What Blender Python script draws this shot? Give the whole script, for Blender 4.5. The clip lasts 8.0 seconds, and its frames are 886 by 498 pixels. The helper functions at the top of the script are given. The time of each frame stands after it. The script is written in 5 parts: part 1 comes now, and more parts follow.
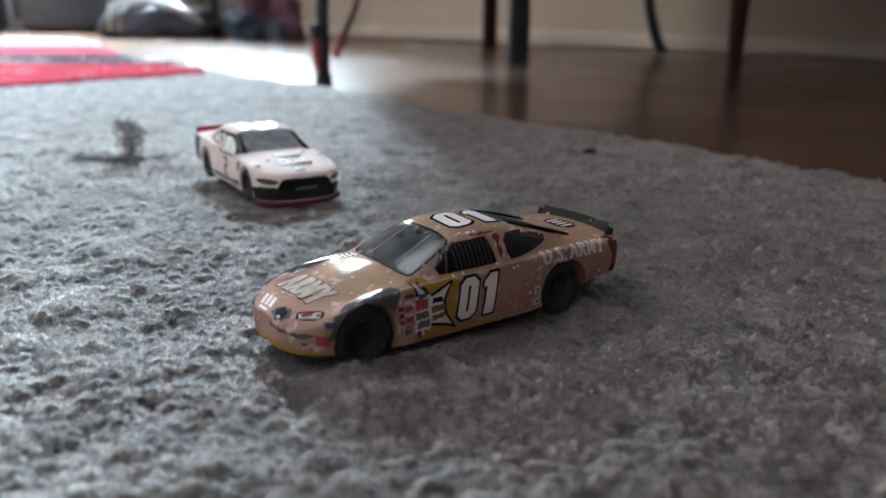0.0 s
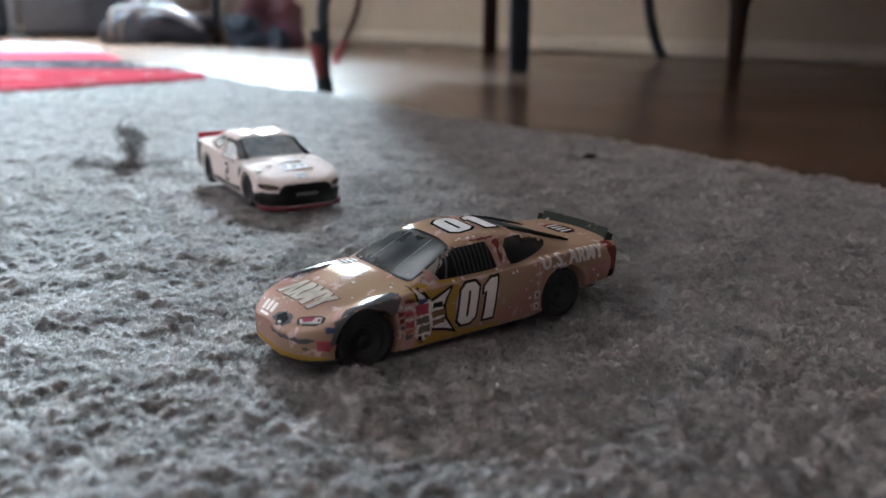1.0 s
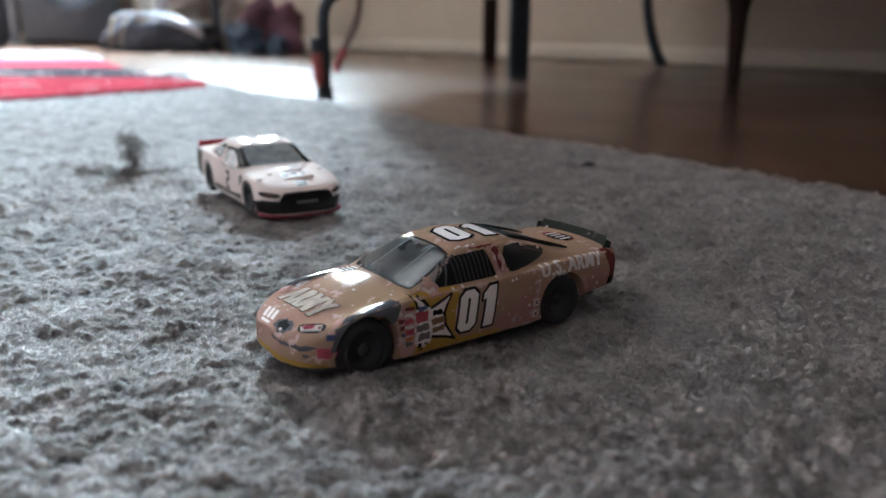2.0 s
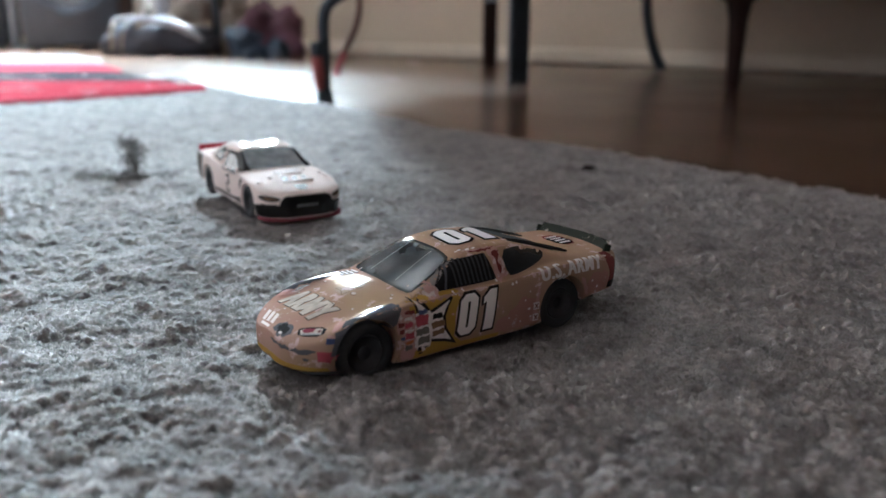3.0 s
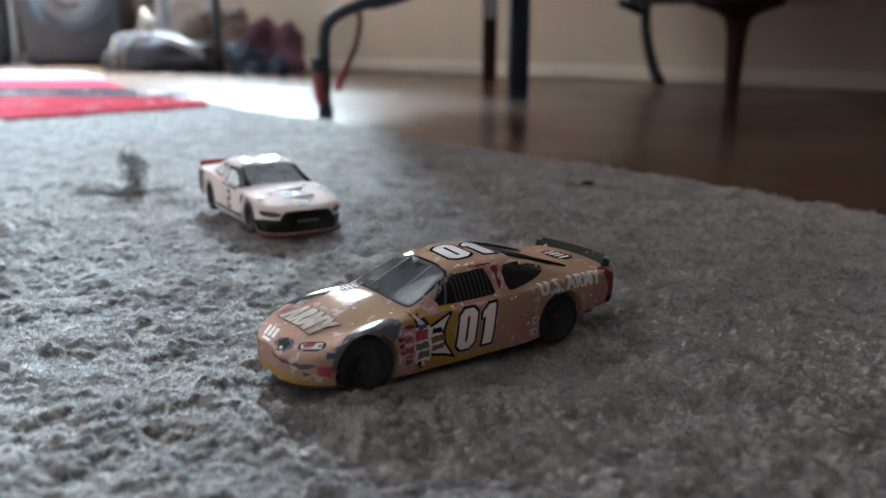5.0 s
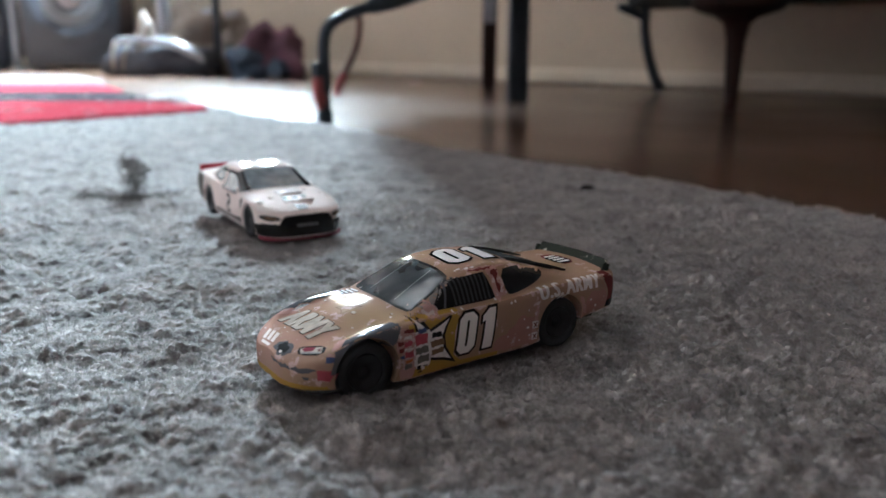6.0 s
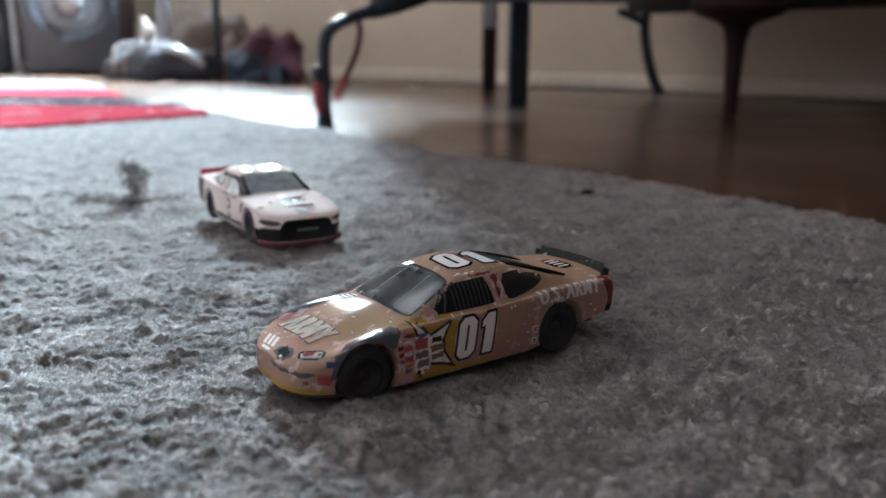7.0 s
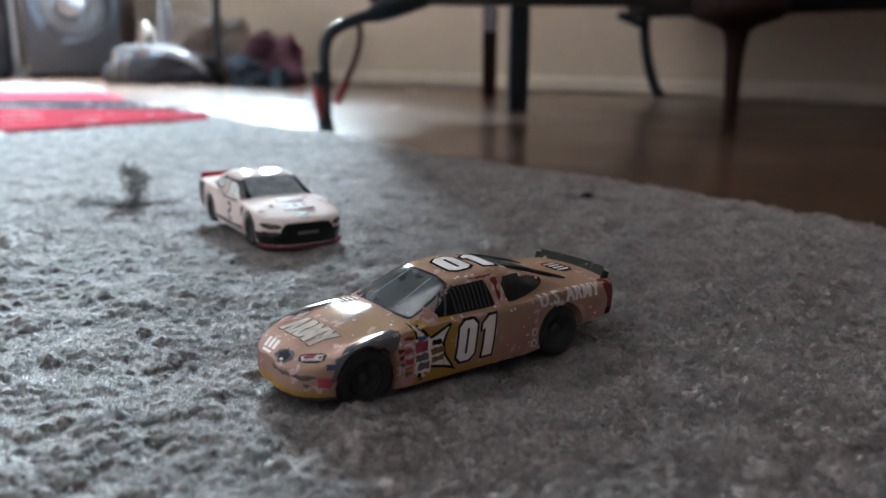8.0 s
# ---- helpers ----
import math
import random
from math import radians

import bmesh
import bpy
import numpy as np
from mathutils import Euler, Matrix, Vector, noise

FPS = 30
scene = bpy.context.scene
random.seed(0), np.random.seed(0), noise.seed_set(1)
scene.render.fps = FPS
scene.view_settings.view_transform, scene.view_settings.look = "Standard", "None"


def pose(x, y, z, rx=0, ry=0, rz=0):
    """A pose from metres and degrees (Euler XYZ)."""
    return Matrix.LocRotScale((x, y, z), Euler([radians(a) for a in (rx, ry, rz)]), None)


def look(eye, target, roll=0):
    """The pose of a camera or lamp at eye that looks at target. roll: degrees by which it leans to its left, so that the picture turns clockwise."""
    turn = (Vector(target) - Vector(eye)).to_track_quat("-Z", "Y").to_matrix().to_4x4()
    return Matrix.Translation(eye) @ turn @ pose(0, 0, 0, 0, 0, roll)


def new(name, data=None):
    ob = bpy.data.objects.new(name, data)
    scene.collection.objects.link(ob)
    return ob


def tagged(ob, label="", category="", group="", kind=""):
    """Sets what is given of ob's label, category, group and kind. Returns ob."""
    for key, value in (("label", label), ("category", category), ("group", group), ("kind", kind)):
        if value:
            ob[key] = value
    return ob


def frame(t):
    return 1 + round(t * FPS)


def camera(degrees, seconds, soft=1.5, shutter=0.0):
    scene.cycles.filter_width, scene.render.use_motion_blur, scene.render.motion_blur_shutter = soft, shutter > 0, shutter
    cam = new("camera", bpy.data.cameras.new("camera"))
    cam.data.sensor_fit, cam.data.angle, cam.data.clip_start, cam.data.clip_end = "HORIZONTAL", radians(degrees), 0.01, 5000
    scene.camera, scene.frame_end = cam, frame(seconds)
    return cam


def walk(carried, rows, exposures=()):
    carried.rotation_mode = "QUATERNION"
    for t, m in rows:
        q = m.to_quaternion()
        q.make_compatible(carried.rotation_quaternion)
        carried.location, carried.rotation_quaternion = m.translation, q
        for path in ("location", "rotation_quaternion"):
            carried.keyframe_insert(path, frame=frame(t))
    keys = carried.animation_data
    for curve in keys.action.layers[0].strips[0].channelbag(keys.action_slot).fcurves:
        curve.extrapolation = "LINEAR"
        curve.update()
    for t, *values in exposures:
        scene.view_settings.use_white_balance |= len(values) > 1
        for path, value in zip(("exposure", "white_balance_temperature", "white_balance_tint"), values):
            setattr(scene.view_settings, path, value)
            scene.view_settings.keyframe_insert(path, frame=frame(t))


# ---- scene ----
cam = camera(56.0, 8.0, soft=1.5)
# a small phone lens held close: the near car is sharp, the room behind it soft
cam.data.dof.use_dof = True
cam.data.dof.focus_distance = 0.174
cam.data.dof.aperture_fstop = 17.0
ROWS = [  # seconds, x, y, z, pitch, roll, yaw
    (0.0, -0.00002, 0.00002, 0.06112, -16.055, -0.281, -0.005),
    (0.5, -0.00002, -0.00105, 0.06152, -15.873, -0.256, 0.004),
    (1.0, 0.00006, -0.00101, 0.06152, -15.721, -0.241, 0.022),
    (1.5, 0.00011, -0.00179, 0.06179, -15.446, -0.221, 0.020),
    (3.0, 0.00011, -0.00210, 0.06191, -14.969, -0.209, 0.011),
    (3.5, 0.00011, -0.00205, 0.06194, -14.786, -0.192, 0.001),
    (4.0, 0.00013, -0.00401, 0.06241, -14.230, -0.189, -0.006),
    (4.5, 0.00018, -0.00355, 0.06230, -14.044, -0.188, 0.011),
    (6.0, 0.00019, -0.00330, 0.06220, -13.642, -0.194, -0.015),
    (6.5, 0.00020, -0.00353, 0.06229, -13.515, -0.186, -0.009),
    (7.0, 0.00024, -0.00353, 0.06232, -13.341, -0.185, -0.002),
    (7.5, 0.00021, -0.00357, 0.06229, -13.315, -0.193, -0.006),
    (8.0, 0.00024, -0.00417, 0.06246, -13.119, -0.184, 0.007),
]
walk(cam, [(t, pose(x, y, z, 90 + pitch, roll, yaw)) for t, x, y, z, pitch, roll, yaw in ROWS],
     exposures=[(0.0, 0.22, 5540, 10), (8.0, 0.17, 5500, 9.5)])

# ---- light: an overcast day outside one window; the sky is all there is ----
world = bpy.data.worlds.new("world")
scene.world = world
world.use_nodes = True
sky = world.node_tree.nodes.new("ShaderNodeTexSky")
sky.sky_type, sky.sun_disc, sky.sun_elevation, sky.sun_rotation = "NISHITA", False, radians(35), radians(-20)
world.node_tree.links.new(sky.outputs["Color"], world.node_tree.nodes["Background"].inputs["Color"])
world.node_tree.nodes["Background"].inputs["Strength"].default_value = 0.12

# room axes: corner C, A along the window wall, B along the other wall
C, A, B = Vector((-1.15, 3.22, 0)), Vector((0.685, -0.7286, 0)), Vector((-0.7286, -0.685, 0))
FLOOR, CEIL = -0.010, 2.35
ROOM = Matrix((( A.x, B.x, 0, C.x), (A.y, B.y, 0, C.y), (0, 0, 1, FLOOR), (0, 0, 0, 1)))
LEN_A, LEN_B = 4.6, 4.0
WIN_A0, WIN_A1, WIN_Z0, WIN_Z1 = 0.55, 1.00, 0.80, 1.40


def window_lamp(name, a, z, width, height, power, colour):
    """The overcast sky outside a window: a broad even panel behind the opening, parallel to the wall."""
    lamp = new(name, bpy.data.lights.new(name, "AREA"))
    lamp.data.shape, lamp.data.size, lamp.data.size_y = "RECTANGLE", width, height
    lamp.data.energy, lamp.data.color = power, colour
    lamp.matrix_world = look(ROOM @ Vector((a, -0.36, z)), ROOM @ Vector((a, 1.0, z)))
    return lamp


window_lamp("window_daylight", 0.30, 1.30, 1.7, 1.1, 10300.0, (0.86, 0.98, 0.96))


# ---- materials ----
def material(name, colour, rough=0.6, metal=0.0, grain=0.15, size=400.0, bump=0.0, spec=0.5, coat=0.0, random_by="", sheen=0.0, vary=0.25, stain=0.12, stain_size=0.0):
    """Principled paint with two scales of variation: grain (per metre) and larger stains."""
    m = bpy.data.materials.new(name)
    m.use_nodes = True
    nt = m.node_tree
    b = nt.nodes["Principled BSDF"]
    b.inputs["Roughness"].default_value, b.inputs["Metallic"].default_value = rough, metal
    b.inputs["Specular IOR Level"].default_value, b.inputs["Coat Weight"].default_value = spec, coat
    b.inputs["Coat Roughness"].default_value = 0.08
    b.inputs["Sheen Weight"].default_value = sheen
    co = nt.nodes.new("ShaderNodeTexCoord").outputs["Object"]

    def tex(scale, detail):
        n = nt.nodes.new("ShaderNodeTexNoise")
        n.inputs["Scale"].default_value, n.inputs["Detail"].default_value = scale, detail
        nt.links.new(co, n.inputs["Vector"])
        return n.outputs["Fac"]

    def scaled(fac, low, high):
        r = nt.nodes.new("ShaderNodeMapRange")
        r.inputs["From Min"].default_value, r.inputs["From Max"].default_value = 0.3, 0.7
        r.inputs["To Min"].default_value, r.inputs["To Max"].default_value = low, high
        nt.links.new(fac, r.inputs["Value"])
        return r.outputs["Result"]

    fine = tex(size, 5.0)
    value = scaled(fine, 1 - grain, 1 + grain)
    big = scaled(tex(stain_size or size / 9, 3.0), 1 - stain, 1 + stain)
    mul = nt.nodes.new("ShaderNodeMath")
    mul.operation = "MULTIPLY"
    nt.links.new(value, mul.inputs[0]), nt.links.new(big, mul.inputs[1])
    total = mul.outputs[0]
    if random_by:
        if random_by == "island":
            source = nt.nodes.new("ShaderNodeNewGeometry").outputs["Random Per Island"]
        else:
            source = nt.nodes.new("ShaderNodeObjectInfo").outputs["Random"]
        r = nt.nodes.new("ShaderNodeMapRange")
        r.inputs["To Min"].default_value, r.inputs["To Max"].default_value = 1 - vary, 1 + vary
        nt.links.new(source, r.inputs["Value"])
        m2 = nt.nodes.new("ShaderNodeMath")
        m2.operation = "MULTIPLY"
        nt.links.new(total, m2.inputs[0]), nt.links.new(r.outputs["Result"], m2.inputs[1])
        total = m2.outputs[0]
    v = nt.nodes.new("ShaderNodeVectorMath")
    v.operation = "SCALE"
    v.inputs[0].default_value = colour
    nt.links.new(total, v.inputs["Scale"])
    nt.links.new(v.outputs[0], b.inputs["Base Color"])
    nt.links.new(scaled(fine, max(rough - 0.08, 0.02), min(rough + 0.08, 1)), b.inputs["Roughness"])
    if bump:
        n = nt.nodes.new("ShaderNodeBump")
        n.inputs["Strength"].default_value, n.inputs["Distance"].default_value = 0.6, bump
        nt.links.new(fine, n.inputs["Height"])
        nt.links.new(n.outputs["Normal"], b.inputs["Normal"])
    return m


def wood(name, dark, light, rough, run=1.0, coat=0.12, spec=0.5):
    """Varnished boards: long streaks of grain along local x, board by board a little different."""
    m = bpy.data.materials.new(name)
    m.use_nodes = True
    nt = m.node_tree
    b = nt.nodes["Principled BSDF"]
    co = nt.nodes.new("ShaderNodeTexCoord").outputs["Object"]
    mp = nt.nodes.new("ShaderNodeMapping")
    mp.inputs["Scale"].default_value = (6 * run, 90 * run, 90 * run)
    nt.links.new(co, mp.inputs["Vector"])
    n = nt.nodes.new("ShaderNodeTexNoise")
    n.inputs["Scale"].default_value, n.inputs["Detail"].default_value = 1.0, 6.0
    nt.links.new(mp.outputs[0], n.inputs["Vector"])
    brick = nt.nodes.new("ShaderNodeTexBrick")
    brick.inputs["Scale"].default_value = 1.0
    brick.inputs["Brick Width"].default_value, brick.inputs["Row Height"].default_value = 0.9, 0.083
    brick.inputs["Mortar Size"].default_value = 0.0012
    brick.inputs["Color1"].default_value, brick.inputs["Color2"].default_value = (0.85, 0.85, 0.85, 1), (1.15, 1.15, 1.15, 1)
    brick.inputs["Mortar"].default_value = (0.25, 0.25, 0.25, 1)
    nt.links.new(co, brick.inputs["Vector"])
    ramp = nt.nodes.new("ShaderNodeMix")
    ramp.data_type = "RGBA"
    ramp.inputs["A"].default_value, ramp.inputs["B"].default_value = (*dark, 1), (*light, 1)
    nt.links.new(n.outputs["Fac"], ramp.inputs["Factor"])
    mul = nt.nodes.new("ShaderNodeMix")
    mul.data_type, mul.blend_type = "RGBA", "MULTIPLY"
    mul.inputs["Factor"].default_value = 1.0
    nt.links.new(ramp.outputs["Result"], mul.inputs["A"])
    nt.links.new(brick.outputs["Color"], mul.inputs["B"])
    nt.links.new(mul.outputs["Result"], b.inputs["Base Color"])
    b.inputs["Roughness"].default_value, b.inputs["Coat Weight"].default_value = rough, coat
    b.inputs["Coat Roughness"].default_value, b.inputs["Specular IOR Level"].default_value = rough * 0.7, spec
    smear = nt.nodes.new("ShaderNodeTexNoise")
    smear.inputs["Scale"].default_value = 7.0
    nt.links.new(co, smear.inputs["Vector"])
    r = nt.nodes.new("ShaderNodeMapRange")
    r.inputs["To Min"].default_value, r.inputs["To Max"].default_value = rough - 0.06, rough + 0.1
    nt.links.new(smear.outputs["Fac"], r.inputs["Value"])
    nt.links.new(r.outputs["Result"], b.inputs["Roughness"])
    return m


FLOOR_WOOD = wood("floor_wood", (0.060, 0.034, 0.022), (0.135, 0.075, 0.048), 0.22, coat=0.0, spec=0.40)
LEG_WOOD = wood("leg_wood", (0.016, 0.008, 0.007), (0.034, 0.016, 0.013), 0.5, coat=0.0, spec=0.2)
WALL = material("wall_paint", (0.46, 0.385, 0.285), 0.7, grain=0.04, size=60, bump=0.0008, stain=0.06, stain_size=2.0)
# west, east, south walls and ceiling: colour darkened to cut bounced light
DIMMED_WALL = material("dimmed_wall", (0.105, 0.075, 0.066), 0.8, grain=0.05, size=60, bump=0.0008, stain=0.08, stain_size=2.0)
DIMMED_EAST_WALL = material("dimmed_east_wall", (0.10, 0.072, 0.062), 0.7, grain=0.15, size=40, bump=0.0008, stain=0.12, stain_size=2.0)
TRIM = material("trim_paint", (0.56, 0.49, 0.38), 0.45, grain=0.05, size=50, stain=0.08, stain_size=6.0)
CEILING = material("ceiling_paint", (0.29, 0.25, 0.23), 0.9, grain=0.03, size=80)
PILE = material("pile", (0.35, 0.325, 0.31), 0.55, grain=0.20, size=520, random_by="island", vary=0.60, sheen=0.3, spec=0.3, stain=0.34, stain_size=85)
PILE_BED = material("pile_bed", (0.315, 0.29, 0.275), 0.95, spec=0.0, sheen=0.2, grain=0.40, size=800, bump=0.0007, stain=0.34, stain_size=85)
BACKING = material("rug_backing", (0.36, 0.33, 0.31), 0.95, spec=0.0, grain=0.25, size=700, bump=0.0006, stain=0.1, stain_size=20)
RED_CLOTH = material("red_cloth", (0.235, 0.036, 0.05), 0.85, grain=0.15, size=500, spec=0.0, stain_size=12)
# yarn lets light through: part of it shines out on the far side
thin = PILE.node_tree.nodes.new("ShaderNodeBsdfTranslucent")
both = PILE.node_tree.nodes.new("ShaderNodeMixShader")
both.inputs["Fac"].default_value = 0.16
yarn = PILE.node_tree.nodes["Principled BSDF"]
PILE.node_tree.links.new(yarn.inputs["Base Color"].links[0].from_socket, thin.inputs["Color"])
PILE.node_tree.links.new(yarn.outputs[0], both.inputs[1])
PILE.node_tree.links.new(thin.outputs[0], both.inputs[2])
PILE.node_tree.links.new(both.outputs[0], PILE.node_tree.nodes["Material Output"].inputs["Surface"])
bed = PILE_BED.node_tree.nodes["Principled BSDF"]
bed.inputs["Subsurface Weight"].default_value, bed.inputs["Subsurface Scale"].default_value = 0.8, 0.0018
bed.inputs["Subsurface Radius"].default_value = (1.0, 0.95, 0.9)
DARK_CLOTH = material("dark_cloth", (0.04, 0.04, 0.047), 0.85, grain=0.2, size=500, spec=0.0, stain_size=12)
PALE_CLOTH = material("pale_cloth", (0.125, 0.125, 0.145), 0.85, grain=0.1, size=500, spec=0.0, stain_size=12)
SOFA_CLOTH = material("sofa_cloth", (0.014, 0.014, 0.015), 0.9, grain=0.25, size=900, spec=0.1, bump=0.0004)
BLACK_METAL = material("black_metal", (0.028, 0.038, 0.048), 0.45, 0.0, grain=0.15, size=200, spec=0.25)
GREY_METAL = material("grey_metal", (0.30, 0.32, 0.35), 0.5, 0.2, grain=0.1, size=200)
RED_RUBBER = material("red_rubber", (0.24, 0.045, 0.045), 0.6, grain=0.2, size=200)
CORD = material("cord", (0.10, 0.05, 0.04), 0.7, grain=0.2, size=300)
# cabinet, bag, tan and maroon colours are lifted slightly to suggest haze
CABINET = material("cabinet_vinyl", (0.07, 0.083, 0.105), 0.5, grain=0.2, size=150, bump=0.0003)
CONE = material("speaker_cone", (0.20, 0.23, 0.26), 0.4, grain=0.1, size=100)
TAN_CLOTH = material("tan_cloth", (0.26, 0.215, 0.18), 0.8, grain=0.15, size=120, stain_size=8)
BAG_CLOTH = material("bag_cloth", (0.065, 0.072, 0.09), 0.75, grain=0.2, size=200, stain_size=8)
SHINY_WHITE = material("shiny_white", (0.36, 0.37, 0.40), 0.25, grain=0.05, size=60, coat=0.5)
LINT = material("lint", (0.27, 0.255, 0.245), 0.9, size=900)
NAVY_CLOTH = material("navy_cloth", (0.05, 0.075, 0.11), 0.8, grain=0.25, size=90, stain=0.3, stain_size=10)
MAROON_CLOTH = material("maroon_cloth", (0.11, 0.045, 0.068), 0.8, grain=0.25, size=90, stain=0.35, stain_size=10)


# ---- mesh helpers ----
def finish(bm, name, mat, smooth=True):
    bmesh.ops.recalc_face_normals(bm, faces=bm.faces)
    me = bpy.data.meshes.new(name)
    bm.to_mesh(me)
    bm.free()
    me.materials.append(mat)
    if smooth:
        me.shade_smooth()
    return me


def part(name, bm, mat, parent=None, label="", m=None, smooth=True):
    me = bm if isinstance(bm, bpy.types.Mesh) else finish(bm, name, mat, smooth)
    ob = new(name, me)
    ob.parent = parent
    if m is not None:
        ob.matrix_basis = m
    return tagged(ob, label)


def thing(name, label, category, m=None, group=""):
    ob = new(name)
    ob.empty_display_size = 0.02
    if m is not None:
        ob.matrix_basis = m
    return tagged(ob, label, category, group)


def box(x0, x1, y0, y1, z0, z1, bevel=0.0, segments=2, bm=None):
    bm = bm or bmesh.new()
    mat = Matrix.LocRotScale(((x0 + x1) / 2, (y0 + y1) / 2, (z0 + z1) / 2), None, (x1 - x0, y1 - y0, z1 - z0))
    made = bmesh.ops.create_cube(bm, size=1, matrix=mat)
    if bevel:
        edges = list({e for v in made["verts"] for e in v.link_edges})
        bmesh.ops.bevel(bm, geom=edges, offset=bevel, segments=segments, affect="EDGES", profile=0.5)
    return bm


def lathe(profile, steps=32, bm=None, m=None):
    """Turns (radius, height) pairs round z."""
    bm = bm or bmesh.new()
    rings = []
    for r, z in profile:
        ring = []
        for i in range(steps):
            a = math.tau * i / steps
            p = Vector((r * math.cos(a), r * math.sin(a), z))
            ring.append(bm.verts.new(m @ p if m is not None else p))
        rings.append(ring)
    for a, b in zip(rings, rings[1:]):
        for i in range(steps):
            bm.faces.new((a[i], a[(i + 1) % steps], b[(i + 1) % steps], b[i]))
    bm.faces.new(rings[0]), bm.faces.new(rings[-1])
    return bm


def tube(points, radius, steps=12, bm=None, samples=8):
    """A round bar along a smooth line through the points; radius may be one number or one for each point."""
    bm = bm or bmesh.new()
    pts = [Vector(p) for p in points]
    rad = list(radius) if isinstance(radius, (list, tuple)) else [radius] * len(pts)
    line, rr = [], []
    for i in range(len(pts) - 1):
        p0, p1, p2, p3 = pts[max(i - 1, 0)], pts[i], pts[i + 1], pts[min(i + 2, len(pts) - 1)]
        for k in range(samples):
            t = k / samples
            line.append(0.5 * (2 * p1 + (p2 - p0) * t + (2 * p0 - 5 * p1 + 4 * p2 - p3) * t * t + (3 * p1 - p0 - 3 * p2 + p3) * t ** 3))
            rr.append(rad[i] * (1 - t) + rad[i + 1] * t)
    line.append(pts[-1]), rr.append(rad[-1])
    rings = []
    side = None
    for i, p in enumerate(line):
        d = (line[min(i + 1, len(line) - 1)] - line[max(i - 1, 0)]).normalized()
        side = (side - d * side.dot(d)).normalized() if side else d.orthogonal().normalized()
        other = d.cross(side)
        rings.append([bm.verts.new(p + (side * math.cos(math.tau * k / steps) + other * math.sin(math.tau * k / steps)) * rr[i]) for k in range(steps)])
    for a, b in zip(rings, rings[1:]):
        for i in range(steps):
            bm.faces.new((a[i], a[(i + 1) % steps], b[(i + 1) % steps], b[i]))
    bm.faces.new(rings[0]), bm.faces.new(rings[-1])
    return bm


def prism(points, z0, z1, bevel=0.0):
    """An upright block over a plan outline."""
    bm = bmesh.new()
    low = [bm.verts.new((x, y, z0)) for x, y in points]
    high = [bm.verts.new((x, y, z1)) for x, y in points]
    bm.faces.new(low[::-1]), bm.faces.new(high)
    for i in range(len(points)):
        j = (i + 1) % len(points)
        bm.faces.new((low[i], low[j], high[j], high[i]))
    if bevel:
        bmesh.ops.bevel(bm, geom=list(bm.edges), offset=bevel, segments=3, affect="EDGES", profile=0.5)
    return bm


def lump(rx, ry, rz, seed, rough=0.18, subdiv=4, flat=0.0):
    """A soft uneven heap: a ball pressed flat below and pushed about by noise."""
    bm = bmesh.new()
    bmesh.ops.create_icosphere(bm, subdivisions=subdiv, radius=1.0)
    for v in bm.verts:
        k = 1 + rough * noise.noise(v.co * 1.7 + Vector((seed, 0, 0))) * 2 + rough * 0.5 * noise.noise(v.co * 5 + Vector((0, seed, 0)))
        p = v.co * k
        z = max(p.z, -0.55) + 0.55
        v.co = Vector((p.x * rx, p.y * ry, z / 1.55 * rz))
    return bm


# ---- setting: floor, walls, ceiling, window ----
def setting(name, bm, mat, m=ROOM, label="", smooth=False):
    ob = part(name, bm, mat, None, label, m, smooth)
    return tagged(ob, kind="structure")


setting("floor", box(-0.1, LEN_A + 0.1, -0.1, LEN_B + 0.1, -0.12, 0), FLOOR_WOOD, label="glossy reddish brown varnished wood floor")
wall = box(-0.1, WIN_A0, -0.12, 0, 0, CEIL)
box(WIN_A1, LEN_A + 0.1, -0.12, 0, 0, CEIL, bm=wall)
box(WIN_A0, WIN_A1, -0.12, 0, 0, WIN_Z0, bm=wall)
box(WIN_A0, WIN_A1, -0.12, 0, WIN_Z1, CEIL, bm=wall)
setting("wall_north", wall, WALL, label="beige painted wall with a window")
setting("wall_west", box(-0.12, 0, 0, LEN_B, 0, CEIL), DIMMED_WALL, label="dull brown wall, darkened to cut bounced light")
setting("wall_east", box(LEN_A, LEN_A + 0.12, 0, LEN_B, 0, CEIL), DIMMED_EAST_WALL, label="dark brown wall, darkened to cut bounced light")
setting("wall_south", box(0, LEN_A, LEN_B, LEN_B + 0.12, 0, CEIL), DIMMED_WALL, label="dull brown wall, darkened to cut bounced light")
setting("ceiling", box(-0.1, LEN_A + 0.1, -0.1, LEN_B + 0.1, CEIL, CEIL + 0.1), CEILING, label="dull ceiling, darkened to cut bounced light")
setting("baseboard", box(0.002, LEN_A, 0.0, 0.012, 0.002, 0.030, 0.004), TRIM, label="cream painted baseboard")
setting("baseboard_west", box(0.0, 0.012, 0.016, LEN_B, 0.002, 0.030, 0.004), TRIM, label="cream painted baseboard")
window = setting("window_1", box(WIN_A0 - 0.06, WIN_A0, -0.02, 0.02, WIN_Z0 - 0.06, WIN_Z1 + 0.06, 0.004), TRIM, label="cream framed window, daylight behind it")
for nm, b in (("window_frame", (WIN_A1, WIN_A1 + 0.06, -0.02, 0.02, WIN_Z0 - 0.06, WIN_Z1 + 0.06)),
              ("window_frame", (WIN_A0, WIN_A1, -0.02, 0.02, WIN_Z1, WIN_Z1 + 0.06)),
              ("window_sill", (WIN_A0 - 0.09, WIN_A1 + 0.09, -0.02, 0.06, WIN_Z0 - 0.04, WIN_Z0))):
    part(nm, box(*b, 0.003), TRIM, window, smooth=False)


